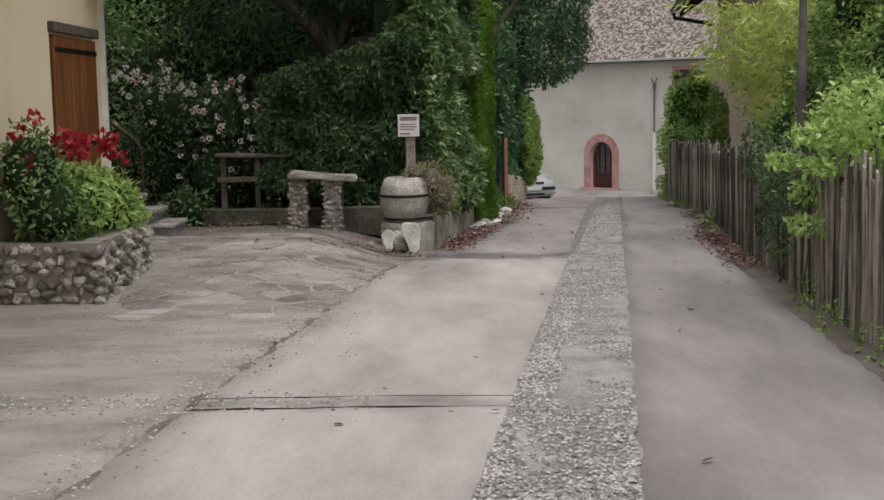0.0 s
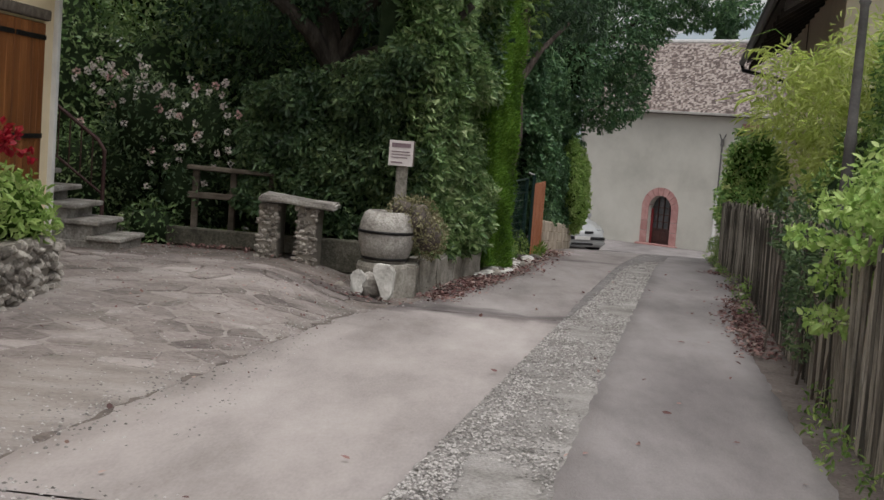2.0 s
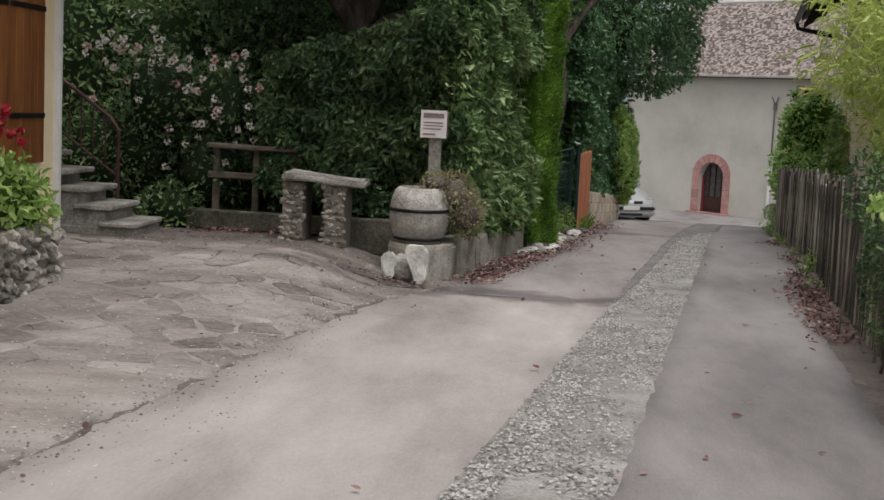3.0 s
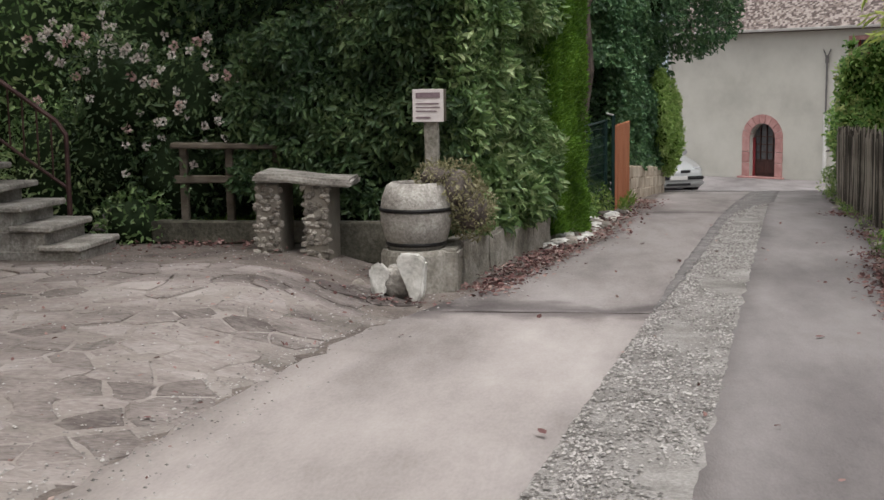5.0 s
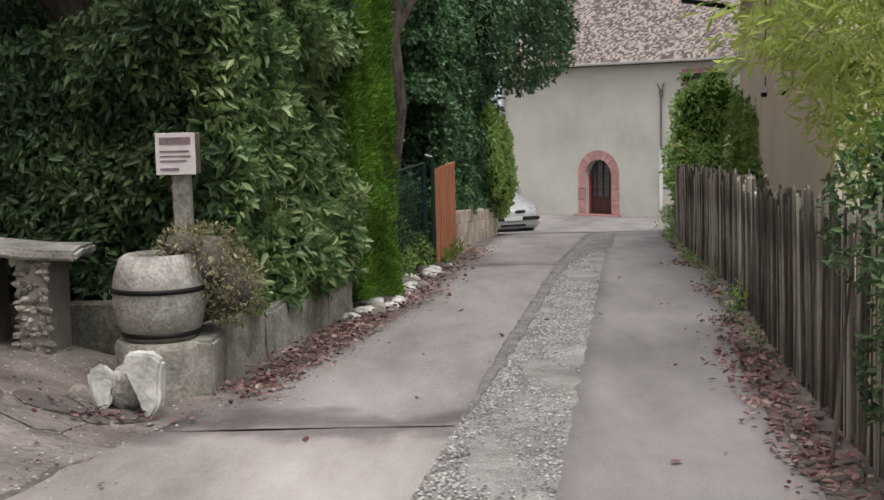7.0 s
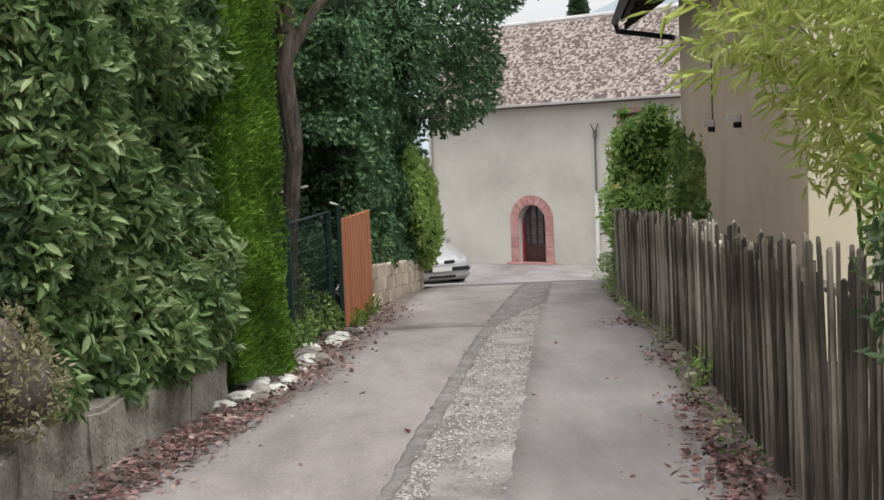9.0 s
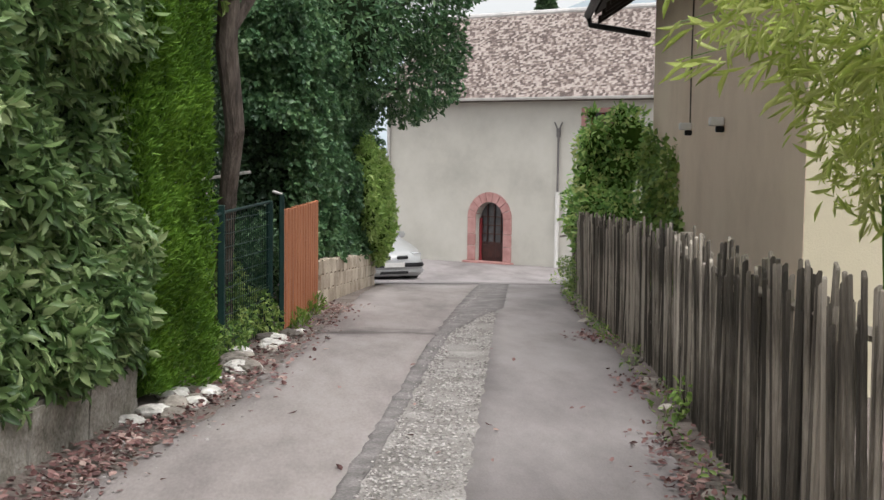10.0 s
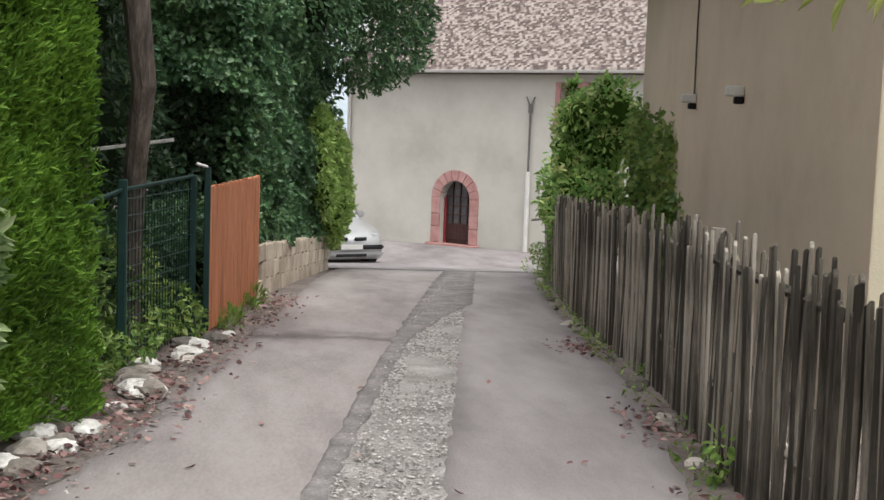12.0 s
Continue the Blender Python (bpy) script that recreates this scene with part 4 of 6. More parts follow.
bush("dry_plant", [(-0.25, 14.72, 0.55, 0.22, 0.22, 0.24), (-0.12, 14.75, 0.4, 0.2, 0.2, 0.24), (-0.38, 14.66, 0.66, 0.16, 0.16, 0.12)], 1900, 0.035, M_dry, "dry straw-green plant spilling from the planter", "plant", seed=8, core=M_dirt, base=(-0.35, 14.66, 0.6), droop=0.0)

# notice box on its post
notice = thing("notice_box", (-0.45, 15.03, 0.0), "small white notice on a grey post", "sign")
part("post", box_bm(Matrix.Translation((-0.46, 15.06, 0.5)), 0.115, 0.1, 1.22, 0.012, 0.012, 5, 3), M_oldconc, notice)
boxp = part("box", box_bm(pose(-0.475, 15.055, 1.215, 0, 0, -2), 0.25, 0.14, 0.26, 0.006), M_oldwood, notice)
M_board = material("white_board", [(0.55, 0.5, 0.49), (0.68, 0.63, 0.62)], 8, 0.5, 0.05, 60)
M_ink = material("faded_ink", [(0.14, 0.1, 0.11), (0.25, 0.18, 0.2)], 30, 0.7, 0.0, 60)
part("board", box_bm(pose(-0.478, 14.98, 1.215, 0, 0, -2), 0.255, 0.008, 0.265, 0.002), M_board, notice)
for z, w, h in ((1.297, 0.2, 0.045), (1.23, 0.19, 0.012), (1.2, 0.2, 0.01), (1.17, 0.17, 0.01), (1.118, 0.12, 0.014)):
    part("line_of_writing", box_bm(pose(-0.478 + (w - 0.2) / 2, 14.974, z, 0, 0, -2), w, 0.004, h), M_ink, notice)

# boulders at the corner
rng = random.Random(21)


def boulder(x, y, sx, sy, sz, label, seed, mat=M_whitestone, turn=0, tilt=0):
    bm = bmesh.new()
    bmesh.ops.create_icosphere(bm, subdivisions=3, radius=0.5)
    for v in bm.verts:
        v.co *= 1 + 0.26 * noise.fractal(v.co * 2.6 + Vector((seed * 5.1, 0, seed)), 1.0, 2.0, 3)
    bmesh.ops.scale(bm, vec=(sx, sy, sz), verts=bm.verts)
    bmesh.ops.rotate(bm, matrix=Euler((0, radians(tilt), radians(turn))).to_matrix(), verts=bm.verts)
    low = min(v.co.z for v in bm.verts)
    bmesh.ops.translate(bm, vec=(x, y, ground_z(x, y) - low - 0.025), verts=bm.verts)
    ob = part("boulder", bm, mat)
    return tagged(ob, label, "stone")


def wedge_stone(x, y, turn, label, outline, thick, seed, mat):
    """An upright flat stone: an uneven outline (across, height) given thickness, its edges worn."""
    bm = bmesh.new()
    f = [bm.verts.new((u, -thick / 2, z)) for u, z in outline]
    b = [bm.verts.new((u * 0.9, thick / 2, z * 0.95)) for u, z in outline]
    bm.faces.new(f)
    bm.faces.new(b[::-1])
    for i in range(len(f)):
        k = (i + 1) % len(f)
        bm.faces.new((f[k], f[i], b[i], b[k]))
    bmesh.ops.bevel(bm, geom=bm.edges[:], offset=0.018, segments=2, affect="EDGES")
    bmesh.ops.triangulate(bm, faces=bm.faces[:])
    bmesh.ops.subdivide_edges(bm, edges=bm.edges[:], cuts=1)
    for v in bm.verts:
        v.co += noise.noise_vector(v.co * 9 + Vector((seed, 0, 0))) * 0.014
    bmesh.ops.transform(bm, matrix=Matrix.Translation((x, y, ground_z(x, y) - 0.03)) @ Matrix.Rotation(radians(turn), 4, "Z"), verts=bm.verts)
    return tagged(part("boulder", bm, mat), label, "stone")


wedge_stone(-0.44, 13.84, -8, "upright white wedge-shaped stone at the courtyard corner", [(0.03, 0.0), (0.1, 0.12), (0.12, 0.36), (0.06, 0.41), (-0.08, 0.42), (-0.11, 0.34), (-0.05, 0.27), (-0.03, 0.12)], 0.13, 1, M_whitestone)
boulder(-0.57, 13.98, 0.27, 0.22, 0.27, "grey rounded boulder beside a white one", 2, M_jar)
boulder(-0.66, 14.0, 0.15, 0.13, 0.1, "small grey stone under a white one", 5, M_oldconc)
wedge_stone(-0.7, 13.9, 14, "small white angular stone at the planter foot", [(-0.03, 0.0), (0.05, 0.05), (0.08, 0.24), (0.02, 0.3), (-0.07, 0.26), (-0.08, 0.18)], 0.1, 3, M_whitestone)
boulder(-0.9, 14.1, 0.1, 0.1, 0.08, "small grey stone on the flagstones", 4, M_stone)
for k in range(44):
    y = 17.6 + 5.4 * rng.random()
    x = verge(y) - 0.08 + 0.26 * rng.random()
    s = rng.uniform(0.05, 0.2)
    tagged(boulder(x, y, s * 1.3, s, s * 0.6, "pale stone lying along the lane verge", 10 + k, M_whitestone if k % 2 else M_stone, rng.uniform(0, 180)), group="stones along the verge")

for k in range(24):
    y = 14.5 + 18.5 * rng.random()
    s = rng.uniform(0.05, 0.13)
    tagged(boulder(fence_x(y) - 0.1 - 0.1 * rng.random(), y, s * 1.3, s, s * 0.7, "small pale stone at the foot of the fence", 80 + k, M_stone, rng.uniform(0, 180)), group="stones along the fence")

# low retaining wall under the hedge
rwall = thing("retaining_wall", (-0.1, 16, -0.2), "low mossy concrete retaining wall under the hedge", "wall", kind="structure")
for k in range(4):
    y0, y1 = 14.85 + k * 0.8, 15.63 + k * 0.8
    ym = (y0 + y1) / 2
    xm = -0.3 + (ym - 14.7) * 0.165
    part("wall_block", box_bm(Matrix.Translation((xm, ym, ground_z(0.3, ym) + 0.13)) @ Matrix.Rotation(-math.atan(0.165), 4, "Z"), 0.2, 0.82, 0.52 - 0.03 * k, 0.025, 0.03, k, 3), M_oldconc, rwall)

# wooden rails and kerb in front of the garden
rails = thing("rail_fence", (-2.4, 15.7, 0.1), "old wooden rail fence before the garden", "fence")
for x in (-2.85, -2.42, -1.98):
    part("post", box_bm(Matrix.Translation((x, 15.8, 0.42)), 0.07, 0.07, 0.85, 0.008), M_oldwood, rails)
part("top_rail", box_bm(pose(-2.42, 15.76, 0.86, 0, 1, 0), 1.02, 0.16, 0.05, 0.012, 0.01), M_oldwood, rails)
part("rail", box_bm(pose(-2.42, 15.75, 0.56, 0, 0, 0), 1.0, 0.04, 0.07, 0.01, 0.01), M_oldwood, rails)
tagged(part("garden_kerb", box_bm(Matrix.Translation((-2.35, 15.62, 0.1)), 1.5, 0.12, 0.2, 0.015, 0.01, 1, 2), M_kerb), "low concrete kerb along the garden edge", "kerb")
tagged(part("low_kerb", box_bm(Matrix.Translation((-1.05, 15.35, 0.05)), 0.9, 0.14, 0.36, 0.015, 0.01, 2, 2), M_kerb), "low concrete kerb behind the stone table", "kerb")

# hedge of broad leaves, in two faces, and a near-black slab inside standing in for shade
hedge = thing("broadleaf_hedge", (0.0, 16.6, 0), "tall dense hedge of glossy green laurel leaves", "hedge")
HT = 3.6
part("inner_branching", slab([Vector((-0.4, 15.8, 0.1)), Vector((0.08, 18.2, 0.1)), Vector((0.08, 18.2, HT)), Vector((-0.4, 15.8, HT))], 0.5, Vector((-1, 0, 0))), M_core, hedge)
fp = [face_points([(-0.2, 15.25, 0.05), (0.3, 18.1, 0.0), (0.3, 18.1, HT), (-0.2, 15.25, HT)], 23000, 2, 0.32, 0.3), face_points([(-0.8, 15.7, 1.7), (-0.15, 15.3, 1.7), (-0.15, 15.3, HT), (-0.6, 15.7, HT)], 6000, 3, 0.3, 0.3)]
leaves("foliage", np.concatenate([f[0] for f in fp]), np.concatenate([f[1] for f in fp]), 0.095, M_laurel, hedge, width=0.42, droop=0.35, seed=1)
# Courtyard-facing leaves, coloured darker than the lane face in place of shade.
shrub_wall = thing("garden_shrub", (-1.3, 15.8, 0), "dense evergreen shrub behind the stone table, leaves toned dark for shade", "shrub")
# Solid near-black slab in place of the shade behind the leaves.
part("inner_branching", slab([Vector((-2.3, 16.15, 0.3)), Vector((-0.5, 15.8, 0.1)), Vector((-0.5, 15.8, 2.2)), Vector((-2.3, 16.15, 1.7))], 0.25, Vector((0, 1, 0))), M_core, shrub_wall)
fp = [face_points([(-2.4, 15.75, 0.45), (-0.2, 15.3, 0.1), (-0.2, 15.3, 2.45), (-2.4, 15.75, 1.85)], 14000, 1, 0.35, 0.35)]
leaves("foliage", fp[0][0], fp[0][1], 0.085, M_photinia, shrub_wall, width=0.42, droop=0.35, seed=4)

thuja = thing("thuja_hedge", (0.1, 18.6, -0.3), "clipped bright green thuja hedge", "hedge")
part("inner_branching", box_bm(Matrix.Translation((-0.12, 18.53, 1.7)) @ Matrix.Rotation(-0.27, 4, "Z"), 0.8, 0.7, 4.0), M_core_light, thuja)
fp = [face_points([(0.42, 18.0, -0.2), (0.72, 19.05, -0.3), (0.62, 19.05, 3.9), (0.35, 18.0, 3.9)], 26000, 5, 0.12, 0.12), face_points([(-0.5, 17.95, -0.1), (0.43, 18.0, -0.2), (0.36, 18.0, 3.9), (-0.5, 17.95, 3.9)], 7000, 6, 0.1, 0.12), face_points([(0.72, 19.05, -0.3), (-0.5, 19.1, -0.1), (-0.5, 19.1, 3.9), (0.62, 19.05, 3.9)], 7000, 7, 0.08, 0.1)]
P, N = np.concatenate([f[0] for f in fp]), np.concatenate([f[1] for f in fp])
leaves("foliage", P, N + np.array([0, 0, 0.5]), 0.05, M_thuja, thuja, width=0.3, droop=-0.25, outward=0.6, spread=0.5, seed=2)

# big tree behind the hedge
tree = thing("old_tree", (-1.45, 16.75, 0), "old dark tree with thick spreading limbs", "tree")
part("trunk", tube_bm(wavy([(-1.45, 16.75, -0.1), (-1.45, 16.7, 0.8), (-1.42, 16.6, 1.5), (-1.47, 16.5, 2.0), (-1.62, 16.5, 2.6), (-1.9, 16.6, 3.4), (-2.1, 16.7, 4.6)], 1, 0.08), [0.2, 0.18, 0.17, 0.18, 0.13, 0.11, 0.06], 10), M_bark, tree)
part("limb", tube_bm(wavy([(-1.47, 16.5, 1.95), (-1.15, 16.3, 2.22), (-0.75, 16.15, 2.36), (-0.3, 16.0, 2.5), (0.1, 16.0, 2.9)], 2, 0.08), [0.14, 0.12, 0.1, 0.08, 0.04], 9), M_bark, tree)
part("limb", tube_bm(wavy([(-1.5, 16.5, 2.1), (-1.75, 16.3, 2.5), (-2.1, 16.1, 2.8), (-2.6, 16.0, 3.1)], 3, 0.06), [0.11, 0.1, 0.08, 0.05], 9), M_bark, tree)
part("limb", tube_bm(wavy([(-1.45, 16.5, 2.2), (-1.2, 16.4, 2.7), (-0.8, 16.3, 3.2), (-0.6, 16.2, 3.9)], 5, 0.06), [0.09, 0.08, 0.06, 0.04], 8), M_bark, tree)
# The last blob is an out-of-view overhang added to shade the kerb and table.
blobs = [(-1.5, 17.6, 4.6, 1.5, 1.3, 1.1), (-1.0, 17.6, 4.4, 0.9, 1.0, 0.8), (-3.2, 17.2, 4.3, 1.4, 1.3, 1.0), (-1.5, 16.8, 4.1, 0.9, 0.8, 0.8), (-2.4, 18.3, 2.8, 1.6, 0.6, 1.6), (-0.6, 17.9, 2.6, 1.0, 0.5, 1.4), (-2.3, 16.4, 2.9, 0.7, 0.4, 0.5), (-0.95, 16.1, 3.0, 0.6, 0.35, 0.4), (-1.6, 16.3, 3.4, 0.8, 0.5, 0.5), (-1.3, 15.3, 4.3, 1.5, 1.2, 0.7)]
P, N = blob_shell(blobs, 330, 9, 0.55)
leaves("crown", P, N, 0.1, M_darkleaf, tree, droop=0.3, seed=9)

# garden greenery at the back left
for k, (name, blobs, size, mat, label) in enumerate([
    ("tall_shrub", [(-4.2, 18.6, 1.2, 1.4, 0.9, 1.7), (-5.6, 18.4, 1.5, 1.3, 1.0, 2.0), (-3.0, 18.8, 1.3, 1.2, 0.8, 1.8), (-6.8, 18.0, 1.6, 1.3, 1.0, 2.2)], 0.09, M_laurel, "tall dark shrubs closing the garden"),
    ("garden_tree", [(-4.6, 20.5, 3.6, 2.0, 1.4, 1.6), (-2.4, 20.6, 3.4, 1.7, 1.3, 1.7), (-7.0, 20.2, 3.8, 2.0, 1.4, 1.9), (-0.6, 20.6, 3.6, 1.4, 1.2, 1.7)], 0.12, M_shrub, "leafy green trees behind the garden shrubs"),
]):
    bush(name, blobs, 260, size, mat, label, "tree" if "tree" in name else "shrub", seed=20 + k)
white_rose = bush("white_rose_bush", [(-3.55, 16.1, 1.35, 0.5, 0.4, 0.55), (-2.95, 16.2, 1.25, 0.45, 0.4, 0.55), (-3.0, 16.05, 0.6, 0.45, 0.35, 0.5), (-3.8, 16.3, 0.8, 0.5, 0.4, 0.6), (-2.45, 16.35, 1.1, 0.4, 0.35, 0.45)], 420, 0.06, M_photinia, "rose bush with white and pale pink blooms", seed=30, base=(-3.2, 16.2, 0.1))
rng = random.Random(5)
spots = []
for k in range(84):
    bx, bz, rx, rz = rng.choice([(-3.75, 1.5, 0.45, 0.5), (-3.9, 1.85, 0.4, 0.2), (-3.3, 1.75, 0.8, 0.15), (-2.75, 1.6, 0.6, 0.25), (-2.95, 0.7, 0.5, 0.4), (-2.7, 1.2, 0.5, 0.4)])
    spots.append((bx + rng.uniform(-rx, rx), 15.82 + rng.uniform(-0.12, 0.15), bz + rng.uniform(-rz, rz)))
blooms("bloom", spots[:72], 0.05, M_flower_white, white_rose, 200)
M_flower_pink = leaf_material("pale_pink_petal", [(0.45, 0.26, 0.25), (0.66, 0.46, 0.43), (0.75, 0.6, 0.56)], 0.6)
blooms("bloom", spots[72:], 0.058, M_flower_pink, white_rose, 400)
bush("garden_undergrowth", [(-2.9, 16.7, 0.3, 0.6, 0.4, 0.5), (-1.9, 16.5, 0.35, 0.5, 0.4, 0.6), (-3.3, 15.7, 0.15, 0.35, 0.25, 0.3), (-4.3, 16.4, 0.5, 0.6, 0.5, 0.8)], 420, 0.06, M_laurel, "low dark undergrowth behind the rails", "plants", seed=33)

# ---- beyond the hedge: mesh fence, panel, ivy, trees ----
mesh_fence = thing("mesh_fence", (0.7, 21.5, -0.4), "dark green wire mesh fence with metal posts", "fence")
for x, y, h in ((0.57, 20.75, 1.32), (0.86, 22.45, 1.36)):
    part("post", box_bm(Matrix.Translation((x, y, ground_z(x, y) + h / 2 - 0.05)), 0.06, 0.06, h, 0.008), M_greenmetal, mesh_fence)
pa, pb = Vector((0.57, 20.75, 0)), Vector((0.86, 22.45, 0))
part("top_rail", tube_bm([(0.4, 20.0, 0.72), (0.57, 20.75, 0.8), (0.86, 22.45, 0.83)], 0.015, 6), M_greenmetal, mesh_fence)
wires = []
for k in range(25):
    q = pa.lerp(pb, k / 24)
    wires.append(tube_bm([(q.x, q.y, ground_z(q.x, q.y) + 0.02), (q.x, q.y, 0.8)], 0.004, 3))
for k in range(10):
    wires.append(tube_bm([(pa.x, pa.y, -0.3 + k * 0.115), (pb.x, pb.y, -0.35 + k * 0.12)], 0.004, 3))
part("wire_mesh", merge(*wires), M_greenmetal, mesh_fence)

gate = thing("rust_panel", (1.0, 24.4, -0.55), "rust-orange vertical board panel beside the lane", "gate")
GA, GB = Vector((0.97, 22.6, 0)), Vector((1.2, 26.2, 0))
for k in range(26):
    a, b = GA.lerp(GB, k / 26), GA.lerp(GB, (k + 0.94) / 26)
    m = a.lerp(b, 0.5)
    zt, zb = 0.74 - 0.05 * k / 26 + 0.008 * math.sin(k * 2.3), ground_z(m.x, m.y) + 0.03
    part("board", box_bm(Matrix.Translation((m.x, m.y, (zt + zb) / 2)) @ Matrix.Rotation(math.atan2((GB - GA).y, (GB - GA).x), 4, "Z"), (b - a).length, 0.03 + 0.012 * (k % 2), zt - zb, 0.006), M_rust, gate)
part("end_post", box_bm(Matrix.Translation((0.97, 22.52, 0.24)), 0.05, 0.05, 1.32, 0.006), M_greenmetal, gate, "dark green metal end post")
part("hook", tube_bm([(0.97, 22.52, 0.9), (0.88, 22.5, 0.93)], 0.014, 6), M_zinc, gate)

lwall = thing("block_wall", (1.6, 30, -0.9), "low wall of cream blocks beneath the ivy", "wall", kind="structure")
WA, WB = Vector((1.22, 26.3, 0)), Vector((2.08, 34.0, 0))
wang = math.atan2((WB - WA).y, (WB - WA).x)
wlen = (WB - WA).length
for r in range(3):
    for k in range(17):
        s = (k + 0.5 + 0.5 * (r % 2)) * wlen / 17.5
        q = WA + (WB - WA).normalized() * s
        zg = lerp_at(s / wlen, [(0, -0.07), (1, -0.62)])
        part("block", box_bm(Matrix.Translation((q.x - 0.1, q.y, zg - 0.1 - r * 0.2)) @ Matrix.Rotation(wang, 4, "Z"), wlen / 17.5 - 0.008, 0.22, 0.194, 0.006, 0.012, r * 20 + k), M_cream_block, lwall)
part("wall_foot", slab([WA + Vector((-0.06, 0, -0.75)), WB + Vector((-0.06, 0, -1.4)), WB + Vector((-0.06, 0, -0.6)), WA + Vector((-0.06, 0, -0.05))], 0.1, Vector((-1, 0, 0))), M_mortar, lwall)

ivy = thing("ivy_hedge", (1.4, 30, -0.6), "dark ivy hedge over the cream wall", "hedge")
# Near-black slab: the hedge's inner shade put into its colour.
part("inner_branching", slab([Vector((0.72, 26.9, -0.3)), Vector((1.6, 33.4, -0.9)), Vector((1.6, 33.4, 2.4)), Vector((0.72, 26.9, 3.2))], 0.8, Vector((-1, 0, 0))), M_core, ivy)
fp = [face_points([(1.12, 26.3, -0.1), (1.9, 33.0, -0.6), (1.85, 33.0, 2.6), (1.0, 26.3, 3.3)], 42000, 11, 0.25, 0.3), face_points([(-1.2, 26.2, 1.8), (1.08, 26.3, 1.6), (1.0, 26.3, 3.3), (-1.2, 26.2, 3.3)], 11000, 12, 0.3, 0.3)]
# Hollow below the crown: its shade is put in as darker leaves than M_ivy.
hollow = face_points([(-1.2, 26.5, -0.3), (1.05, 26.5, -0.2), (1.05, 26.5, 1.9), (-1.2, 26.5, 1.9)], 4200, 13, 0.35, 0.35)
leaves("shade_toned_foliage", hollow[0], hollow[1], 0.09, M_darkleaf, ivy, width=0.6, droop=0.3, seed=14)
leaves("foliage", np.concatenate([f[0] for f in fp]), np.concatenate([f[1] for f in fp]), 0.08, M_ivy, ivy, width=0.75, droop=0.4, seed=11)
bush("bright_shrub", [(2.1, 33.2, 0.1, 0.32, 0.75, 0.8), (2.0, 32.7, 0.75, 0.32, 0.7, 0.65), (2.1, 33.6, -0.3, 0.25, 0.4, 0.4), (1.85, 31.9, 0.9, 0.22, 0.7, 0.7), (1.95, 32.2, 0.3, 0.2, 0.6, 0.5)], 500, 0.1, M_lime, "bright lime-green shrub at the wall's end", seed=12, core=M_core_light, base=(1.9, 33.3, -0.7))

trunk2 = thing("leaning_tree", (0.62, 21.9, -0.3), "leaning bare grey-brown tree trunk at the fence", "tree")
part("trunk", tube_bm(wavy([(0.5, 21.6, -0.4), (0.52, 21.5, 0.4), (0.55, 21.3, 0.95), (0.66, 21.1, 1.5), (0.6, 21.0, 2.2), (0.64, 20.9, 3.0), (0.58, 20.9, 4.2)], 4, 0.04), [0.09, 0.085, 0.08, 0.085, 0.095, 0.09, 0.08], 10), M_bark2, trunk2)
part("limb", tube_bm(wavy([(0.6, 21.0, 2.3), (0.9, 21.2, 2.8), (1.3, 21.6, 3.3)], 5, 0.03), [0.06, 0.045, 0.025], 8), M_bark2, trunk2)
P, N = blob_shell([(0.5, 21.5, 4.0, 1.2, 1.3, 0.8), (-0.6, 21.0, 3.4, 1.0, 1.0, 1.0), (1.1, 23.2, 3.9, 1.0, 1.3, 0.8)], 260, 41, 0.5)
leaves("crown", P, N, 0.11, M_darkleaf, trunk2, droop=0.3, seed=41)
bush("dark_thicket", [(-0.6, 24.5, 1.2, 0.9, 1.6, 1.6), (-0.4, 23.0, 2.4, 0.8, 0.9, 1.1), (-1.4, 22.0, 1.0, 0.8, 1.2, 1.6)], 300, 0.1, M_darkleaf, "dark thicket behind the mesh fence", "shrub", seed=42)
bush("fence_undergrowth", [(0.05, 22.0, 0.0, 0.35, 0.8, 0.5), (0.3, 23.5, -0.1, 0.4, 0.9, 0.6), (0.5, 25.0, -0.1, 0.4, 0.9, 0.6), (-0.5, 22.6, 0.1, 0.4, 1.2, 0.6)], 420, 0.08, M_ivy, "dark green undergrowth behind the mesh fence", "plants", seed=46)
# Thin bar for an unidentified pale line; the stake is added to carry it.
plank = thing("pale_bar", (-0.1, 22.9, 0.4), "thin pale bar behind the mesh fence", "plank")
part("plank", box_bm(pose(0.1, 23.2, 1.02, 0, -8, 25), 1.1, 0.03, 0.03, 0.005), M_whitestone, plank)
part("stake", box_bm(Matrix.Translation((-0.1, 23.1, 0.3)), 0.05, 0.05, 1.4, 0.006), M_oldwood, plank)
bush("verge_weeds", [(0.55, 21.5, -0.2, 0.22, 0.6, 0.22), (0.4, 20.3, -0.25, 0.22, 0.5, 0.2), (0.72, 22.2, -0.2, 0.2, 0.35, 0.2), (0.3, 19.5, -0.28, 0.2, 0.4, 0.15), (0.15, 20.8, 0.05, 0.25, 0.5, 0.4), (0.45, 22.0, -0.05, 0.2, 0.4, 0.35), (0.3, 21.6, 0.0, 0.3, 0.6, 0.4), (0.62, 20.9, -0.3, 0.15, 0.5, 0.14), (0.85, 22.4, -0.35, 0.12, 0.3, 0.14), (0.45, 19.3, -0.3, 0.15, 0.4, 0.1)], 600, 0.06, M_shrub, "green weeds along the foot of the fence", "weeds", seed=43, core=None)
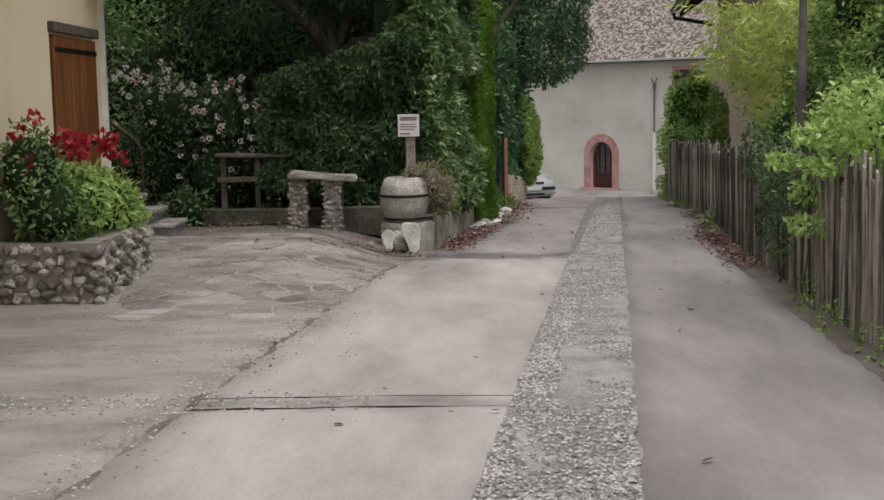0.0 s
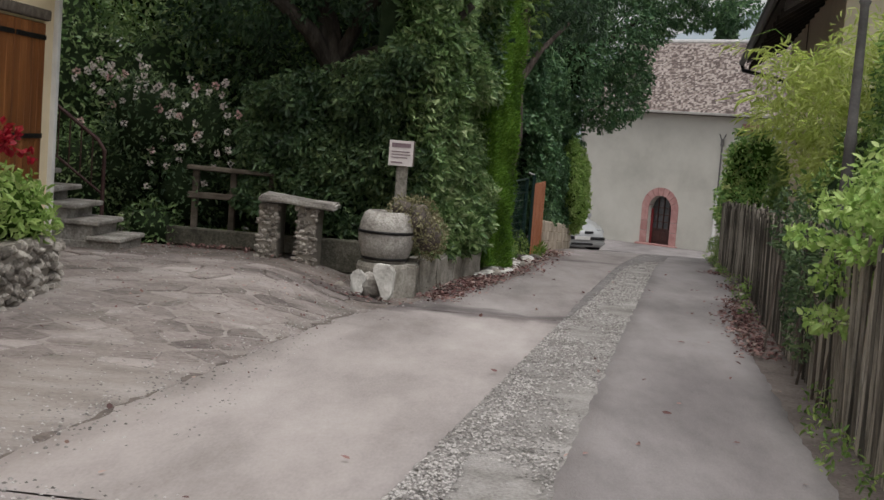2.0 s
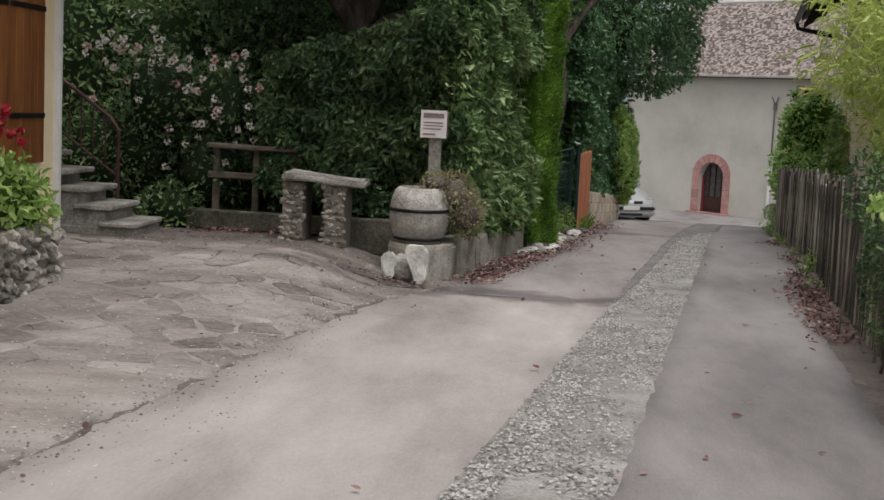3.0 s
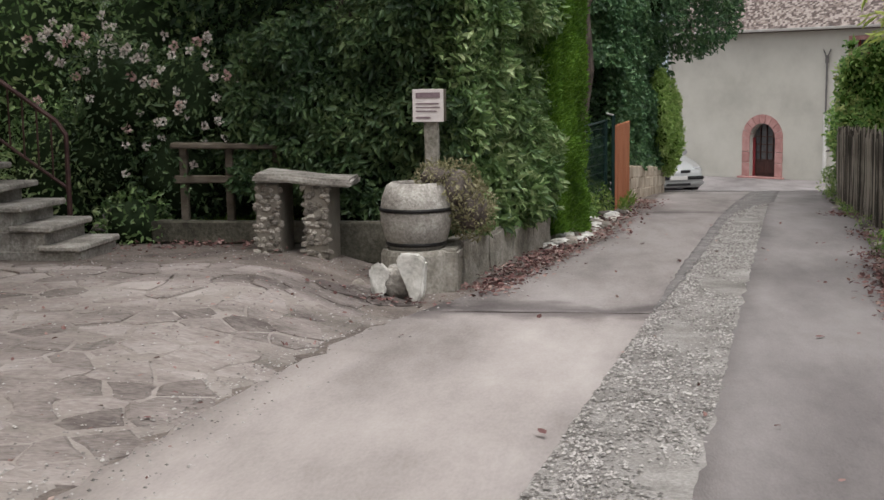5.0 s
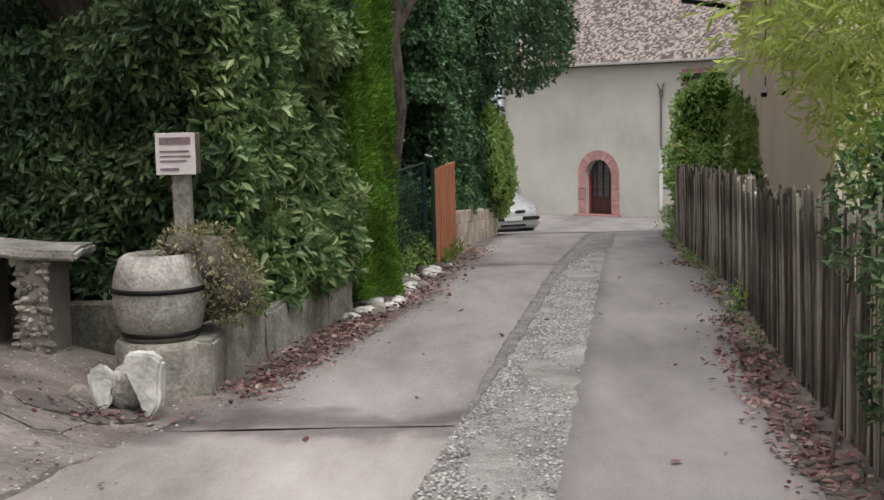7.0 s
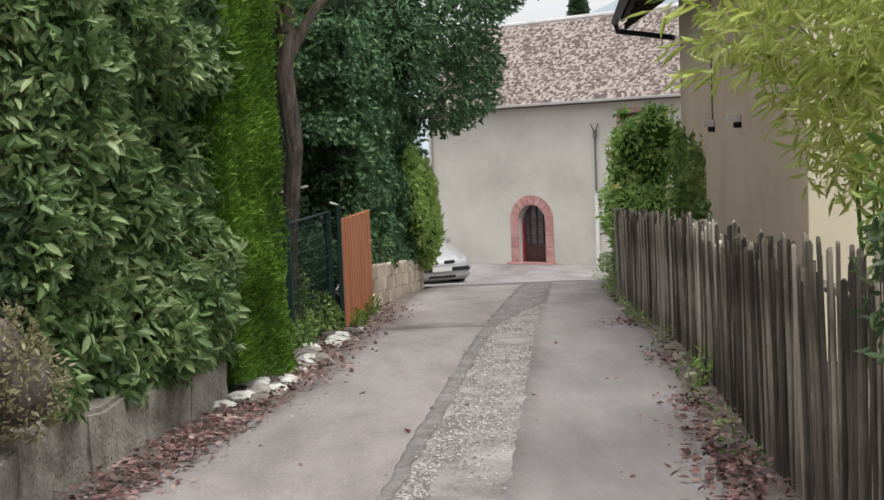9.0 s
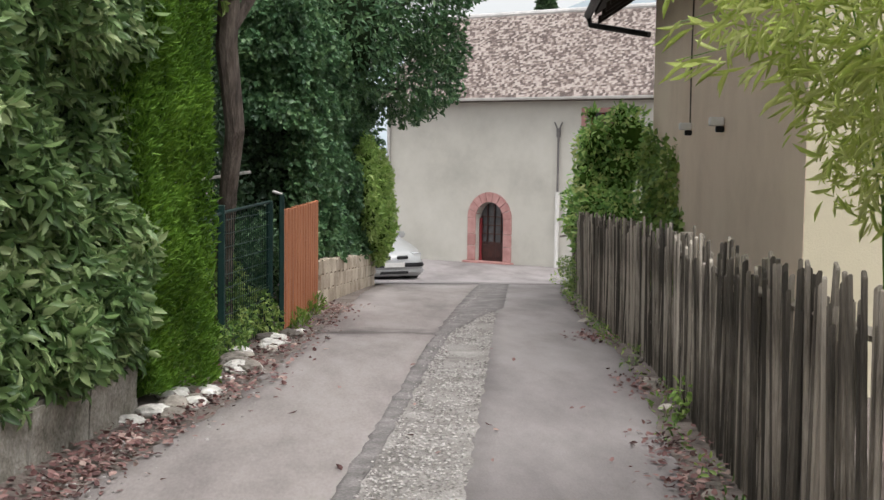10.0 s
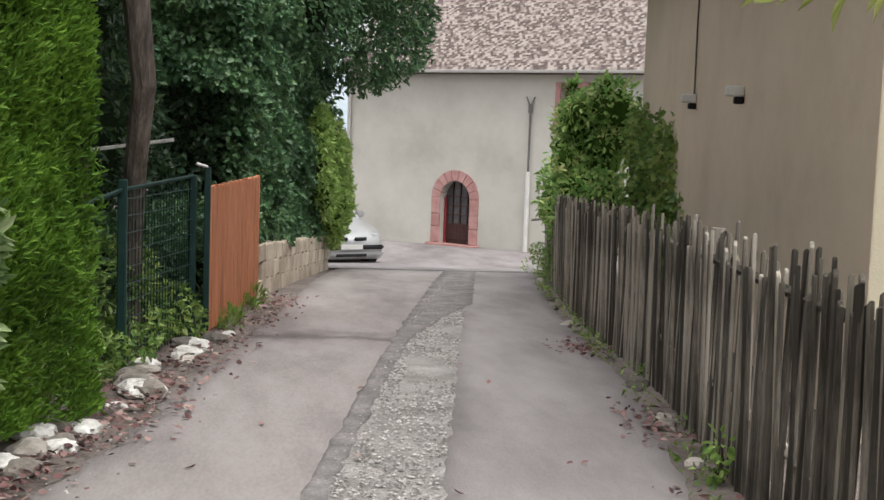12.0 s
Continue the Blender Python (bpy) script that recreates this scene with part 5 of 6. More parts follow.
bush("grass_tuft", [(1.2, 25.6, -0.6, 0.1, 0.3, 0.12), (1.16, 24.9, -0.58, 0.1, 0.35, 0.09), (1.1, 23.4, -0.48, 0.09, 0.4, 0.08)], 420, 0.085, M_grass, "bright green grass at the panel's foot", "grass", seed=44, core=None, width=0.15, droop=-0.6)

crown_tree = thing("lane_tree", (0.6, 31.5, -0.6), "broad dark tree leaning over the lane", "tree")
part("trunk", tube_bm(wavy([(0.6, 31.5, -0.8), (0.7, 31.6, 1.0), (0.9, 31.8, 2.6), (1.4, 32.2, 4.2), (1.8, 32.5, 6.0)], 6, 0.1), [0.26, 0.22, 0.19, 0.15, 0.07], 10), M_bark, crown_tree)
part("limb", tube_bm(wavy([(1.0, 31.9, 2.8), (1.9, 32.6, 3.5), (3.0, 33.2, 4.4), (4.6, 33.4, 5.3)], 7, 0.1), [0.12, 0.09, 0.06, 0.025], 8), M_bark, crown_tree)
part("limb", tube_bm(wavy([(0.8, 31.7, 2.0), (1.6, 32.8, 2.4), (2.6, 33.4, 2.5)], 8, 0.08), [0.09, 0.06, 0.03], 8), M_bark, crown_tree)
blobs = [(1.0, 31.5, 3.6, 1.6, 2.2, 1.5), (2.5, 33.2, 2.6, 1.1, 1.3, 0.75), (2.2, 32.6, 4.2, 1.5, 1.6, 1.3), (1.4, 32.0, 5.8, 2.0, 2.0, 1.4), (3.6, 33.4, 5.6, 1.5, 1.4, 0.9), (5.0, 33.4, 5.2, 0.8, 1.0, 0.55), (4.2, 33.5, 4.95, 0.8, 0.7, 0.42), (5.5, 33.3, 4.8, 0.4, 0.5, 0.25), (3.0, 33.3, 4.7, 0.9, 0.9, 0.7), (4.6, 33.4, 4.75, 0.6, 0.6, 0.32), (5.6, 33.2, 5.0, 0.6, 0.6, 0.42), (3.6, 33.6, 4.5, 0.6, 0.7, 0.45), (4.4, 33.4, 5.6, 0.9, 0.9, 0.5), (0.2, 29.2, 3.6, 1.2, 1.6, 1.6), (1.5, 32.8, 1.7, 0.6, 1.0, 0.9), (3.2, 33.6, 3.2, 0.55, 0.9, 0.6)]
P, N = blob_shell(blobs, 260, 45, 0.45)
leaves("crown", P, N, 0.115, M_ivy, crown_tree, droop=0.35, seed=45)
part("inner_branching", blob_core([blobs[0]], 0.7, 45), M_core, crown_tree, smooth=True)

# ---- right side: picket fence, shrubs, street lamp ----
fence = thing("picket_fence", (3.4, 15, -0.25), "weathered grey split-picket fence along the lane", "fence")
rng = random.Random(31)
near_mesh = []
for k in range(6):
    bm = box_bm(Matrix.Translation((0, 0, 0.5)), 0.034, 0.018, 1.0, 0.004)
    for v in bm.verts:
        if v.co.z > 0.9:
            v.co.x *= 0.3 + 0.11 * k
            v.co.z += 0.02 * math.sin(k * 2.1 + v.co.x * 50)
        v.co.x += 0.006 * math.sin(v.co.z * 4 + k)
    me = bpy.data.meshes.new("picket")
    bm.to_mesh(me)
    bm.free()
    me.materials.append(M_fence)
    near_mesh.append(me)


def fence_height(y):
    return lerp_at(y, [(0, 1.25), (12, 1.17), (16, 1.15), (20, 1.16), (23, 1.17), (26, 1.21), (30, 1.27), (35, 1.2)])


y = 4.0
joined_v, joined_f = [], []
count = 0
slots = []
while y < 35.2:
    slots.append(y)
    y += 0.032 + 0.012 * rng.random()
for y in slots:
    x = fence_x(y)
    dx = fence_x(y + 0.3) - fence_x(y - 0.3)
    ang = math.atan2(0.6, dx)
    h = fence_height(y) + rng.uniform(-0.12, 0.07)
    m = Matrix.Translation((x + rng.uniform(-0.012, 0.012), y, ground_z(x, y) - 0.03)) @ Matrix.Rotation(ang, 4, "Z") @ pose(0, 0, 0, rng.uniform(-2, 2), rng.uniform(-2.6, 2.6), rng.uniform(-14, 14)) @ Matrix.Diagonal((rng.uniform(0.65, 1.35), 1, h, 1))
    if 13.4 < y < 33.5 and count < 298:
        piece("picket", near_mesh[rng.randrange(6)], m, fence)
        count += 1
    else:
        me = near_mesh[rng.randrange(6)]
        k0 = len(joined_v)
        joined_v += [m @ v.co for v in me.vertices]
        joined_f += [tuple(k0 + i for i in p.vertices) for p in me.polygons]
tagged(part("picket_rest", (joined_v, joined_f), M_fence_joined, fence), kind="stuff")
for z in (0.3, 0.85):
    for a in range(4, 35, 3):
        pts = [(fence_x(yy) + 0.035, yy, ground_z(fence_x(yy), yy) + z * fence_height(yy)) for yy in (a, a + 1.5, a + 3.0)]
        part("rail", tube_bm(pts, 0.026, 5), M_fence, fence)
for a in range(4, 36, 3):
    part("post", tube_bm([(fence_x(a) + 0.09, a, ground_z(fence_x(a), a) - 0.05), (fence_x(a) + 0.09, a, ground_z(fence_x(a), a) + fence_height(a) - 0.02)], 0.045, 7), M_fence, fence)


def along(y0, y1, off, z, r, n, seed, zvar=0.2):
    rg = random.Random(seed)
    return [(fence_x(y) + off + rg.uniform(-0.12, 0.12), y, ground_z(3, y) + z + rg.uniform(-zvar, zvar), r[0] * rg.uniform(0.8, 1.2), r[1] * rg.uniform(0.8, 1.2), r[2] * rg.uniform(0.8, 1.2)) for y in [y0 + (y1 - y0) * (k + 0.5) / n for k in range(n)]]


bush("lime_shrub", cluster(3.12, 8.9, 1.12, 0.34, 0.85, 0.38, 15, 0.22, 5) + [(2.8, 9.6, 0.75, 0.18, 0.3, 0.08), (2.72, 9.2, 1.2, 0.2, 0.3, 0.08), (2.66, 9.9, 0.98, 0.15, 0.26, 0.06), (2.7, 9.4, 0.52, 0.14, 0.26, 0.06), (2.72, 9.0, 0.98, 0.18, 0.28, 0.06), (3.2, 7.6, 1.25, 0.4, 0.5, 0.35)], 540, 0.055, M_lime, "bright lime-green shrub hanging over the pickets", "shrub", seed=50, core=None, base=(3.15, 9.3, -0.1), width=0.6, inner=0.35)
bush("fence_shrubs", along(9.8, 14.0, 0.7, 1.2, (0.42, 0.6, 0.55), 5, 1) + along(9.6, 14.6, 1.1, 1.8, (0.6, 0.7, 0.6), 5, 2) + along(11.0, 15.2, 1.4, 2.6, (0.6, 0.7, 0.6), 5, 9), 420, 0.07, M_shrub, "mixed green shrubs behind the picket fence", "shrubs", seed=51, base=(3.9, 14, -0.2))
bush("fence_creeper", along(9.6, 12.7, 0.0, 0.98, (0.12, 0.34, 0.24), 6, 3) + along(10.6, 12.6, -0.03, 0.55, (0.08, 0.3, 0.25), 3, 4), 520, 0.05, M_photinia, "dark creeper hanging over the fence", "creeper", seed=52, core=None, base=(3.1, 12, -0.2))
bush("bamboo", [(3.8, 15.0, 1.7, 0.38, 0.6, 0.6), (4.1, 14.7, 2.4, 0.5, 0.6, 0.55), (3.65, 14.4, 2.05, 0.3, 0.5, 0.45), (4.4, 15.6, 2.3, 0.55, 0.6, 0.6), (3.45, 15.3, 2.35, 0.3, 0.5, 0.3), (4.25, 15.9, 1.5, 0.4, 0.5, 0.5), (3.75, 14.2, 1.35, 0.25, 0.4, 0.35), (3.3, 15.2, 1.9, 0.2, 0.4, 0.12)], 330, 0.1, M_bamboo, "feathery yellow-green bamboo above the fence", "bamboo", seed=53, core=None, stems=False, base=(4.4, 15.6, -0.3), width=0.12, droop=0.2, inner=0.2)
bamboo = bpy.data.objects["bamboo"]
rgb = random.Random(77)
for k in range(22):
    x, y = 4.3 + rgb.uniform(-0.2, 0.5), 15.2 + rgb.uniform(-0.9, 0.7)
    bx, by, h = rgb.uniform(-1.0, -0.3), rgb.uniform(-0.3, 0.3), rgb.uniform(1.7, 2.9)
    tip = Vector((x + bx * 1.3, y + by * 1.3, h * 0.93))
    part("cane", tube_bm([(x, y, -0.3), (x + bx * 0.1, y + by * 0.2, h * 0.5), (x + bx * 0.4, y + by * 0.6, h * 0.9), (x + bx * 0.8, y + by * 0.9, h), tip], [0.007, 0.006, 0.005, 0.004, 0.002], 5), M_grass, bamboo)
    rg2 = np.random.default_rng(500 + k)
    f = rg2.random(46)[:, None]
    q = np.array([x + bx * 0.4, y + by * 0.6, h * 0.9]) * (1 - f) + np.array(tip) * f + rg2.normal(0, 0.03, (46, 3))
    tagged(leaves("spray", q, np.tile([bx, by, -0.35], (46, 1)), 0.14, M_bamboo, bamboo, width=0.1, outward=0.8, spread=0.5, droop=0.15, seed=600 + k), kind="stuff")
M_bright = leaf_material("bush_leaf", [(0.091, 0.208, 0.0585), (0.208, 0.39, 0.104), (0.377, 0.559, 0.169), (0.65, 0.689, 0.286)], 0.45, 0.35)
bush("house_bush", cluster(5.65, 30.2, 0.85, 0.56, 1.0, 1.1, 36, 0.27, 8) + cluster(5.6, 29.8, 1.7, 0.5, 0.7, 0.45, 9, 0.15, 18) + [(5.75, 30.0, 0.8, 0.5, 0.7, 0.8), (5.9, 29.6, 1.6, 0.4, 0.5, 0.5), (5.6, 30.0, 1.4, 0.4, 0.5, 0.5), (5.45, 29.4, 0.3, 0.4, 0.6, 0.6), (5.75, 31.5, 0.4, 0.5, 0.7, 0.7), (5.6, 28.6, 0.2, 0.3, 0.5, 0.6)], 260, 0.105, M_bright, "leafy green bush at the house's far corner", "bush", seed=55, inner=0.45, shrink=0.66, core=M_core_light, base=(5.6, 30, -0.8))
wall_ivy = thing("wall_ivy", hp(HL - 0.6, 0.02, -0.6), "ivy climbing the corner of the tan house", "ivy")
ivy_spots = [hp(HL - 0.6, 0.06, 0.2), hp(HL - 1.5, 0.06, 0.0), hp(HL - 2.5, 0.06, 0.0), hp(HL - 0.5, 0.06, 1.1), hp(HL - 1.6, 0.06, 1.0), hp(HL - 2.7, 0.06, 0.9), hp(HL - 3.3, 0.06, 0.2)]
P, N = blob_shell([(q.x, q.y, q.z, 0.09, 0.62, 0.6) for q in ivy_spots], 260, 61, 0.3)
for q in ivy_spots:
    part("stem", tube_bm(wavy([(q.x - 0.03, q.y, -0.9), (q.x - 0.03, q.y + 0.1, (q.z - 0.9) / 2), (q.x - 0.03, q.y, q.z + 0.3)], q.z, 0.06), [0.018, 0.013, 0.006], 5), M_bark2, wall_ivy)
leaves("foliage", P, N, 0.09, M_shrub, wall_ivy, width=0.8, droop=0.4, seed=61)
bush("fence_foot_weeds", along(15, 34, -0.1, 0.06, (0.07, 0.3, 0.06), 22, 7, 0.03) + along(5.5, 10, -0.12, 0.1, (0.1, 0.3, 0.14), 6, 8, 0.05) + [(5.75, 34.4, -1.12, 0.22, 0.4, 0.13)] + along(29, 34, -0.1, 0.35, (0.12, 0.35, 0.22), 9, 17, 0.05), 230, 0.042, M_shrub, "straggling weeds at the foot of the fence", "weeds", seed=56, core=None, base=(3.4, 15, -0.3))

bush("fence_weed", [(3.73, 17.85, ground_z(3.73, 17.85) + 0.2, 0.05, 0.07, 0.05), (3.72, 17.9, ground_z(3.72, 17.9) + 0.07, 0.04, 0.06, 0.06)], 900, 0.045, M_lime, "small pale green weed against the pickets", "weed", seed=58, core=None, width=0.6)
lampost = thing("street_lamp", (3.34, 12.0, -0.2), "old grey street lamp with a glass lantern", "lamp")
part("post", lathe_bm([(0.1, -0.2), (0.1, 0.5), (0.06, 0.6), (0.045, 1.6), (0.055, 1.62), (0.042, 1.7), (0.035, 2.69), (0.05, 2.72), (0.02, 2.77)], (3.36, 12.0), 14), M_slate, lampost, smooth=True)
lantern = part("lantern", lathe_bm([(0.05, 2.77), (0.07, 2.80), (0.03, 2.82)], (3.36, 12.0), 6), M_slate, lampost)
M_lantern = material("milky_lantern_glass", [(0.55, 0.55, 0.53), (0.68, 0.68, 0.66)], 5, 0.15, 0.0, 40)
part("glass", lathe_bm([(0.075, 2.82), (0.125, 3.07)], (3.36, 12.0), 6), M_lantern, lantern)
for k in range(6):
    a = 2 * math.pi * k / 6
    part("glazing_bar", tube_bm([(3.36 + 0.08 * math.cos(a), 12 + 0.08 * math.sin(a), 2.81), (3.36 + 0.13 * math.cos(a), 12 + 0.13 * math.sin(a), 3.08)], 0.009, 5), M_slate, lantern)
part("cap", lathe_bm([(0.15, 3.07), (0.15, 3.09), (0.07, 3.22), (0.03, 3.25), (0.02, 3.33)], (3.36, 12.0), 6), M_slate, lantern)

# ---- silver estate car at the lane's end ----
CAR_M = Matrix.Translation((1.65, 40.1, ground_z(1.65, 40.1) + 0.03)) @ Matrix.Rotation(radians(-90 + 24), 4, "Z") @ pose(0, 0, 0, 0, 1.2, 0)
car = new("estate_car")
car.matrix_basis = CAR_M
tagged(car, "silver estate car with dark glass and black bumper strips", "car")
M_silver = material("silver_car_paint", [(0.36, 0.365, 0.36), (0.43, 0.435, 0.43)], 2, 0.3, 0.0, 60, metal=0.35, spec=0.5)
M_black = material("black_plastic", [(0.012, 0.012, 0.013), (0.025, 0.025, 0.026)], 8, 0.55, 0.1, 80)
M_tyre = material("tyre_rubber", [(0.012, 0.012, 0.012), (0.03, 0.03, 0.03)], 10, 0.85, 0.2, 60)
M_screen = material("car_glass", [(0.03, 0.035, 0.04), (0.05, 0.055, 0.06)], 2, 0.05, 0.0, 30, spec=0.8)
M_lens = material("headlight_glass", [(0.5, 0.52, 0.53), (0.7, 0.71, 0.72)], 12, 0.08, 0.0, 60, metal=0.4)


def car_part(name, bm, mat, parent=None, label="", smooth=False):
    bmesh.ops.transform(bm, matrix=CAR_M, verts=bm.verts)
    return part(name, bm, mat, parent or car, label, smooth)


def loft(stations):
    """Cross-sections along x, each a list of half-width points (y, z) from sill to middle, mirrored."""
    bm = bmesh.new()
    rings = []
    for x, pts in stations:
        full = [(y, z) for y, z in pts] + [(-y, z) for y, z in reversed(pts)]
        rings.append([bm.verts.new((x, y, z)) for y, z in full])
    n = len(rings[0])
    for a, b in zip(rings, rings[1:]):
        for k in range(n):
            bm.faces.new((a[k], a[(k + 1) % n], b[(k + 1) % n], b[k]))
    bm.faces.new(rings[0])
    bm.faces.new(rings[-1][::-1])
    return bm


def section(w, low, belt, top, crown=0.03):
    return [(w * 0.9, low), (w, low + 0.1), (w * 1.0, (low + belt) / 2), (w * 0.975, belt - 0.06), (w * 0.92, top), (w * 0.5, top + crown)]


body_st = [(2.24, section(0.62, 0.24, 0.52, 0.55)), (2.15, section(0.76, 0.2, 0.6, 0.66)), (1.9, section(0.84, 0.2, 0.68, 0.76)), (1.5, section(0.87, 0.2, 0.76, 0.85)), (1.0, section(0.88, 0.2, 0.84, 0.93)), (0.6, section(0.885, 0.2, 0.88, 0.93)), (-0.6, section(0.885, 0.2, 0.9, 0.95)), (-1.6, section(0.88, 0.22, 0.92, 0.97)), (-2.05, section(0.84, 0.26, 0.92, 0.97)), (-2.22, section(0.76, 0.32, 0.85, 0.92))]
body = car_part("body", loft(body_st), M_silver, smooth=True)
cab_st = [(1.02, [(0.8, 0.9), (0.79, 0.92), (0.78, 0.93), (0.74, 0.94), (0.6, 0.95), (0.3, 0.96)]), (0.35, [(0.83, 0.9), (0.77, 1.1), (0.7, 1.3), (0.63, 1.38), (0.5, 1.41), (0.25, 1.43)]), (-0.3, [(0.84, 0.9), (0.77, 1.15), (0.7, 1.36), (0.63, 1.44), (0.5, 1.47), (0.25, 1.48)]), (-1.3, [(0.84, 0.92), (0.77, 1.15), (0.7, 1.36), (0.63, 1.43), (0.5, 1.46), (0.25, 1.47)]), (-1.95, [(0.82, 0.93), (0.75, 1.1), (0.68, 1.3), (0.6, 1.36), (0.5, 1.38), (0.25, 1.39)]), (-2.12, [(0.78, 0.93), (0.72, 1.0), (0.66, 1.08), (0.58, 1.12), (0.48, 1.14), (0.25, 1.15)])]
roof_shell = car_part("cabin", loft(cab_st), M_silver, smooth=True)


def pane(points, mat, name, parent, label=""):
    bm = bmesh.new()
    bm.faces.new([bm.verts.new(p) for p in points])
    return car_part(name, bm, mat, parent, label)


pane([(1.0, -0.7, 0.965), (1.0, 0.7, 0.965), (0.4, 0.58, 1.395), (0.4, -0.58, 1.395)], M_screen, "windscreen", roof_shell, "pale reflecting windscreen")
for s in (1, -1):
    pane([(0.75, s * 0.842, 0.97), (-0.2, s * 0.845, 0.97), (-0.2, s * 0.735, 1.36), (0.28, s * 0.73, 1.32)], M_screen, "side_window", roof_shell)
    pane([(-0.27, s * 0.845, 0.97), (-1.15, s * 0.845, 0.98), (-1.15, s * 0.735, 1.36), (-0.27, s * 0.735, 1.36)], M_screen, "side_window", roof_shell)
    pane([(-1.22, s * 0.845, 0.98), (-1.95, s * 0.825, 0.99), (-1.88, s * 0.73, 1.27), (-1.22, s * 0.735, 1.36)], M_screen, "side_window", roof_shell)
    car_part("roof_rail", tube_bm([(0.1, s * 0.62, 1.44), (0.0, s * 0.62, 1.5), (-1.6, s * 0.62, 1.5), (-1.7, s * 0.62, 1.44)], 0.018, 6), M_black)
    mirror = box_bm(pose(0.62, s * 0.95, 1.0), 0.12, 0.2, 0.14, 0.03)
    car_part("wing_mirror", mirror, M_silver)
    hl = box_bm(pose(2.02, s * 0.62, 0.655, 0, 14, s * 22), 0.2, 0.3, 0.13, 0.03)
    car_part("headlight", hl, M_lens, None, "clear almond headlight")
    car_part("grille", box_bm(pose(2.225, s * 0.22, 0.63, 0, 12, s * 6), 0.06, 0.28, 0.075, 0.015), M_black)
    car_part("side_strip", box_bm(pose(-0.25, s * 0.888, 0.55), 1.7, 0.03, 0.08, 0.01), M_black)
    for wx in (1.38, -1.32):
        wheel = car_part("wheel", tube_bm([(wx, s * 0.68, 0.31), (wx, s * 0.7, 0.31), (wx, s * 0.88, 0.31), (wx, s * 0.9, 0.31)], [0.28, 0.315, 0.315, 0.28], 24), M_tyre, None, "black tyre with grey rim", True)
        rim = car_part("rim", tube_bm([(wx, s * 0.88, 0.31), (wx, s * 0.908, 0.31)], [0.2, 0.19], 20), M_zinc, wheel)
        car_part("wheel_arch", tube_bm([(wx, s * 0.7, 0.33), (wx, s * 0.893, 0.33)], 0.36, 24), M_black)
car_part("bumper_strip", box_bm(pose(2.22, 0, 0.46, 0, 0, 0), 0.12, 1.5, 0.09, 0.03), M_black, None, "black front bumper strip")
car_part("bumper", box_bm(pose(2.2, 0, 0.33), 0.16, 1.52, 0.16, 0.05), M_silver)
car_part("number_plate", box_bm(pose(2.285, 0, 0.47), 0.012, 0.5, 0.1, 0.004), M_white)
car_part("air_intake", box_bm(pose(2.275, 0, 0.3), 0.02, 0.7, 0.07, 0.01), M_black)


# ---- fallen leaves and pavement pieces ----
def litter(name, n, spot, size, label, seed):
    rg = np.random.default_rng(seed)
    P, N = [], []
    for _ in range(n):
        x, y = spot(rg)
        P.append((x, y, ground_z(x, y) + 0.036 + 0.03 * rg.random() ** 2))
        N.append((0, 0, 1))
    ob = leaves(name, P, N, size, M_fallen, None, width=0.6, outward=0.15, spread=1.0, seed=seed)
    for v in ob.data.vertices:
        g = ground_z(v.co.x, v.co.y) + 0.026
        v.co.z = g + 0.5 * max(0.0, v.co.z - g)
    return tagged(ob, label, "leaves", kind="stuff")


def heap(centres, rx, ry):
    def spot(rg):
        c = centres[rg.integers(len(centres))]
        return c[0] + rg.normal(0, rx), c[1] + rg.normal(0, ry)
    return spot


litter("fallen_leaves", 1250, heap([(verge(y) + 0.14, y) for y in (14.5, 14.9, 15.3, 15.7, 16.1, 16.5, 16.9, 17.3, 17.8)], 0.12, 0.25), 0.052, "red-brown fallen leaves along the wall foot", 71)
litter("fallen_leaves", 1100, heap([(verge(y) + 0.18, y) for y in (18.3, 18.8, 19.4, 20, 21, 22, 23.5, 25, 26)], 0.16, 0.35), 0.055, "brown fallen leaves along the stony verge", 72)
litter("fallen_leaves", 1500, heap([(fence_x(y) - 0.24, y) for y in (12.3, 12.8, 13.3, 13.8, 14.3, 14.8, 15.2, 15.6, 16.2, 17, 19, 22)], 0.11, 0.28), 0.052, "red-brown fallen leaves along the fence", 73)
litter("fallen_leaves", 260, heap([(-2.95, 14.9), (-2.6, 15.3), (-2.3, 15.2), (-0.6, 13.7)], 0.22, 0.12), 0.05, "pinkish fallen petals and leaves by the steps", 74)
pebbles("courtyard_grit", 2600, lambda rg: (-3.2 + 2.6 * rg.random(), 7.5 + 7.5 * rg.random()), 0.01, paving, M_pebble, 15)
pebbles("verge_grit", 1900, heap([(verge(y) + 0.2, y) for y in range(15, 27)] + [(left_edge(y) - 0.05, y) for y in range(4, 15)], 0.14, 0.5), 0.012, road, M_pebble, 16)
litter("courtyard_litter", 260, lambda rg: (-3.1 + 2.5 * rg.random(), 8.5 + 6.5 * rg.random() ** 0.6), 0.035, "small dry leaf scraps on the courtyard flags", 77)
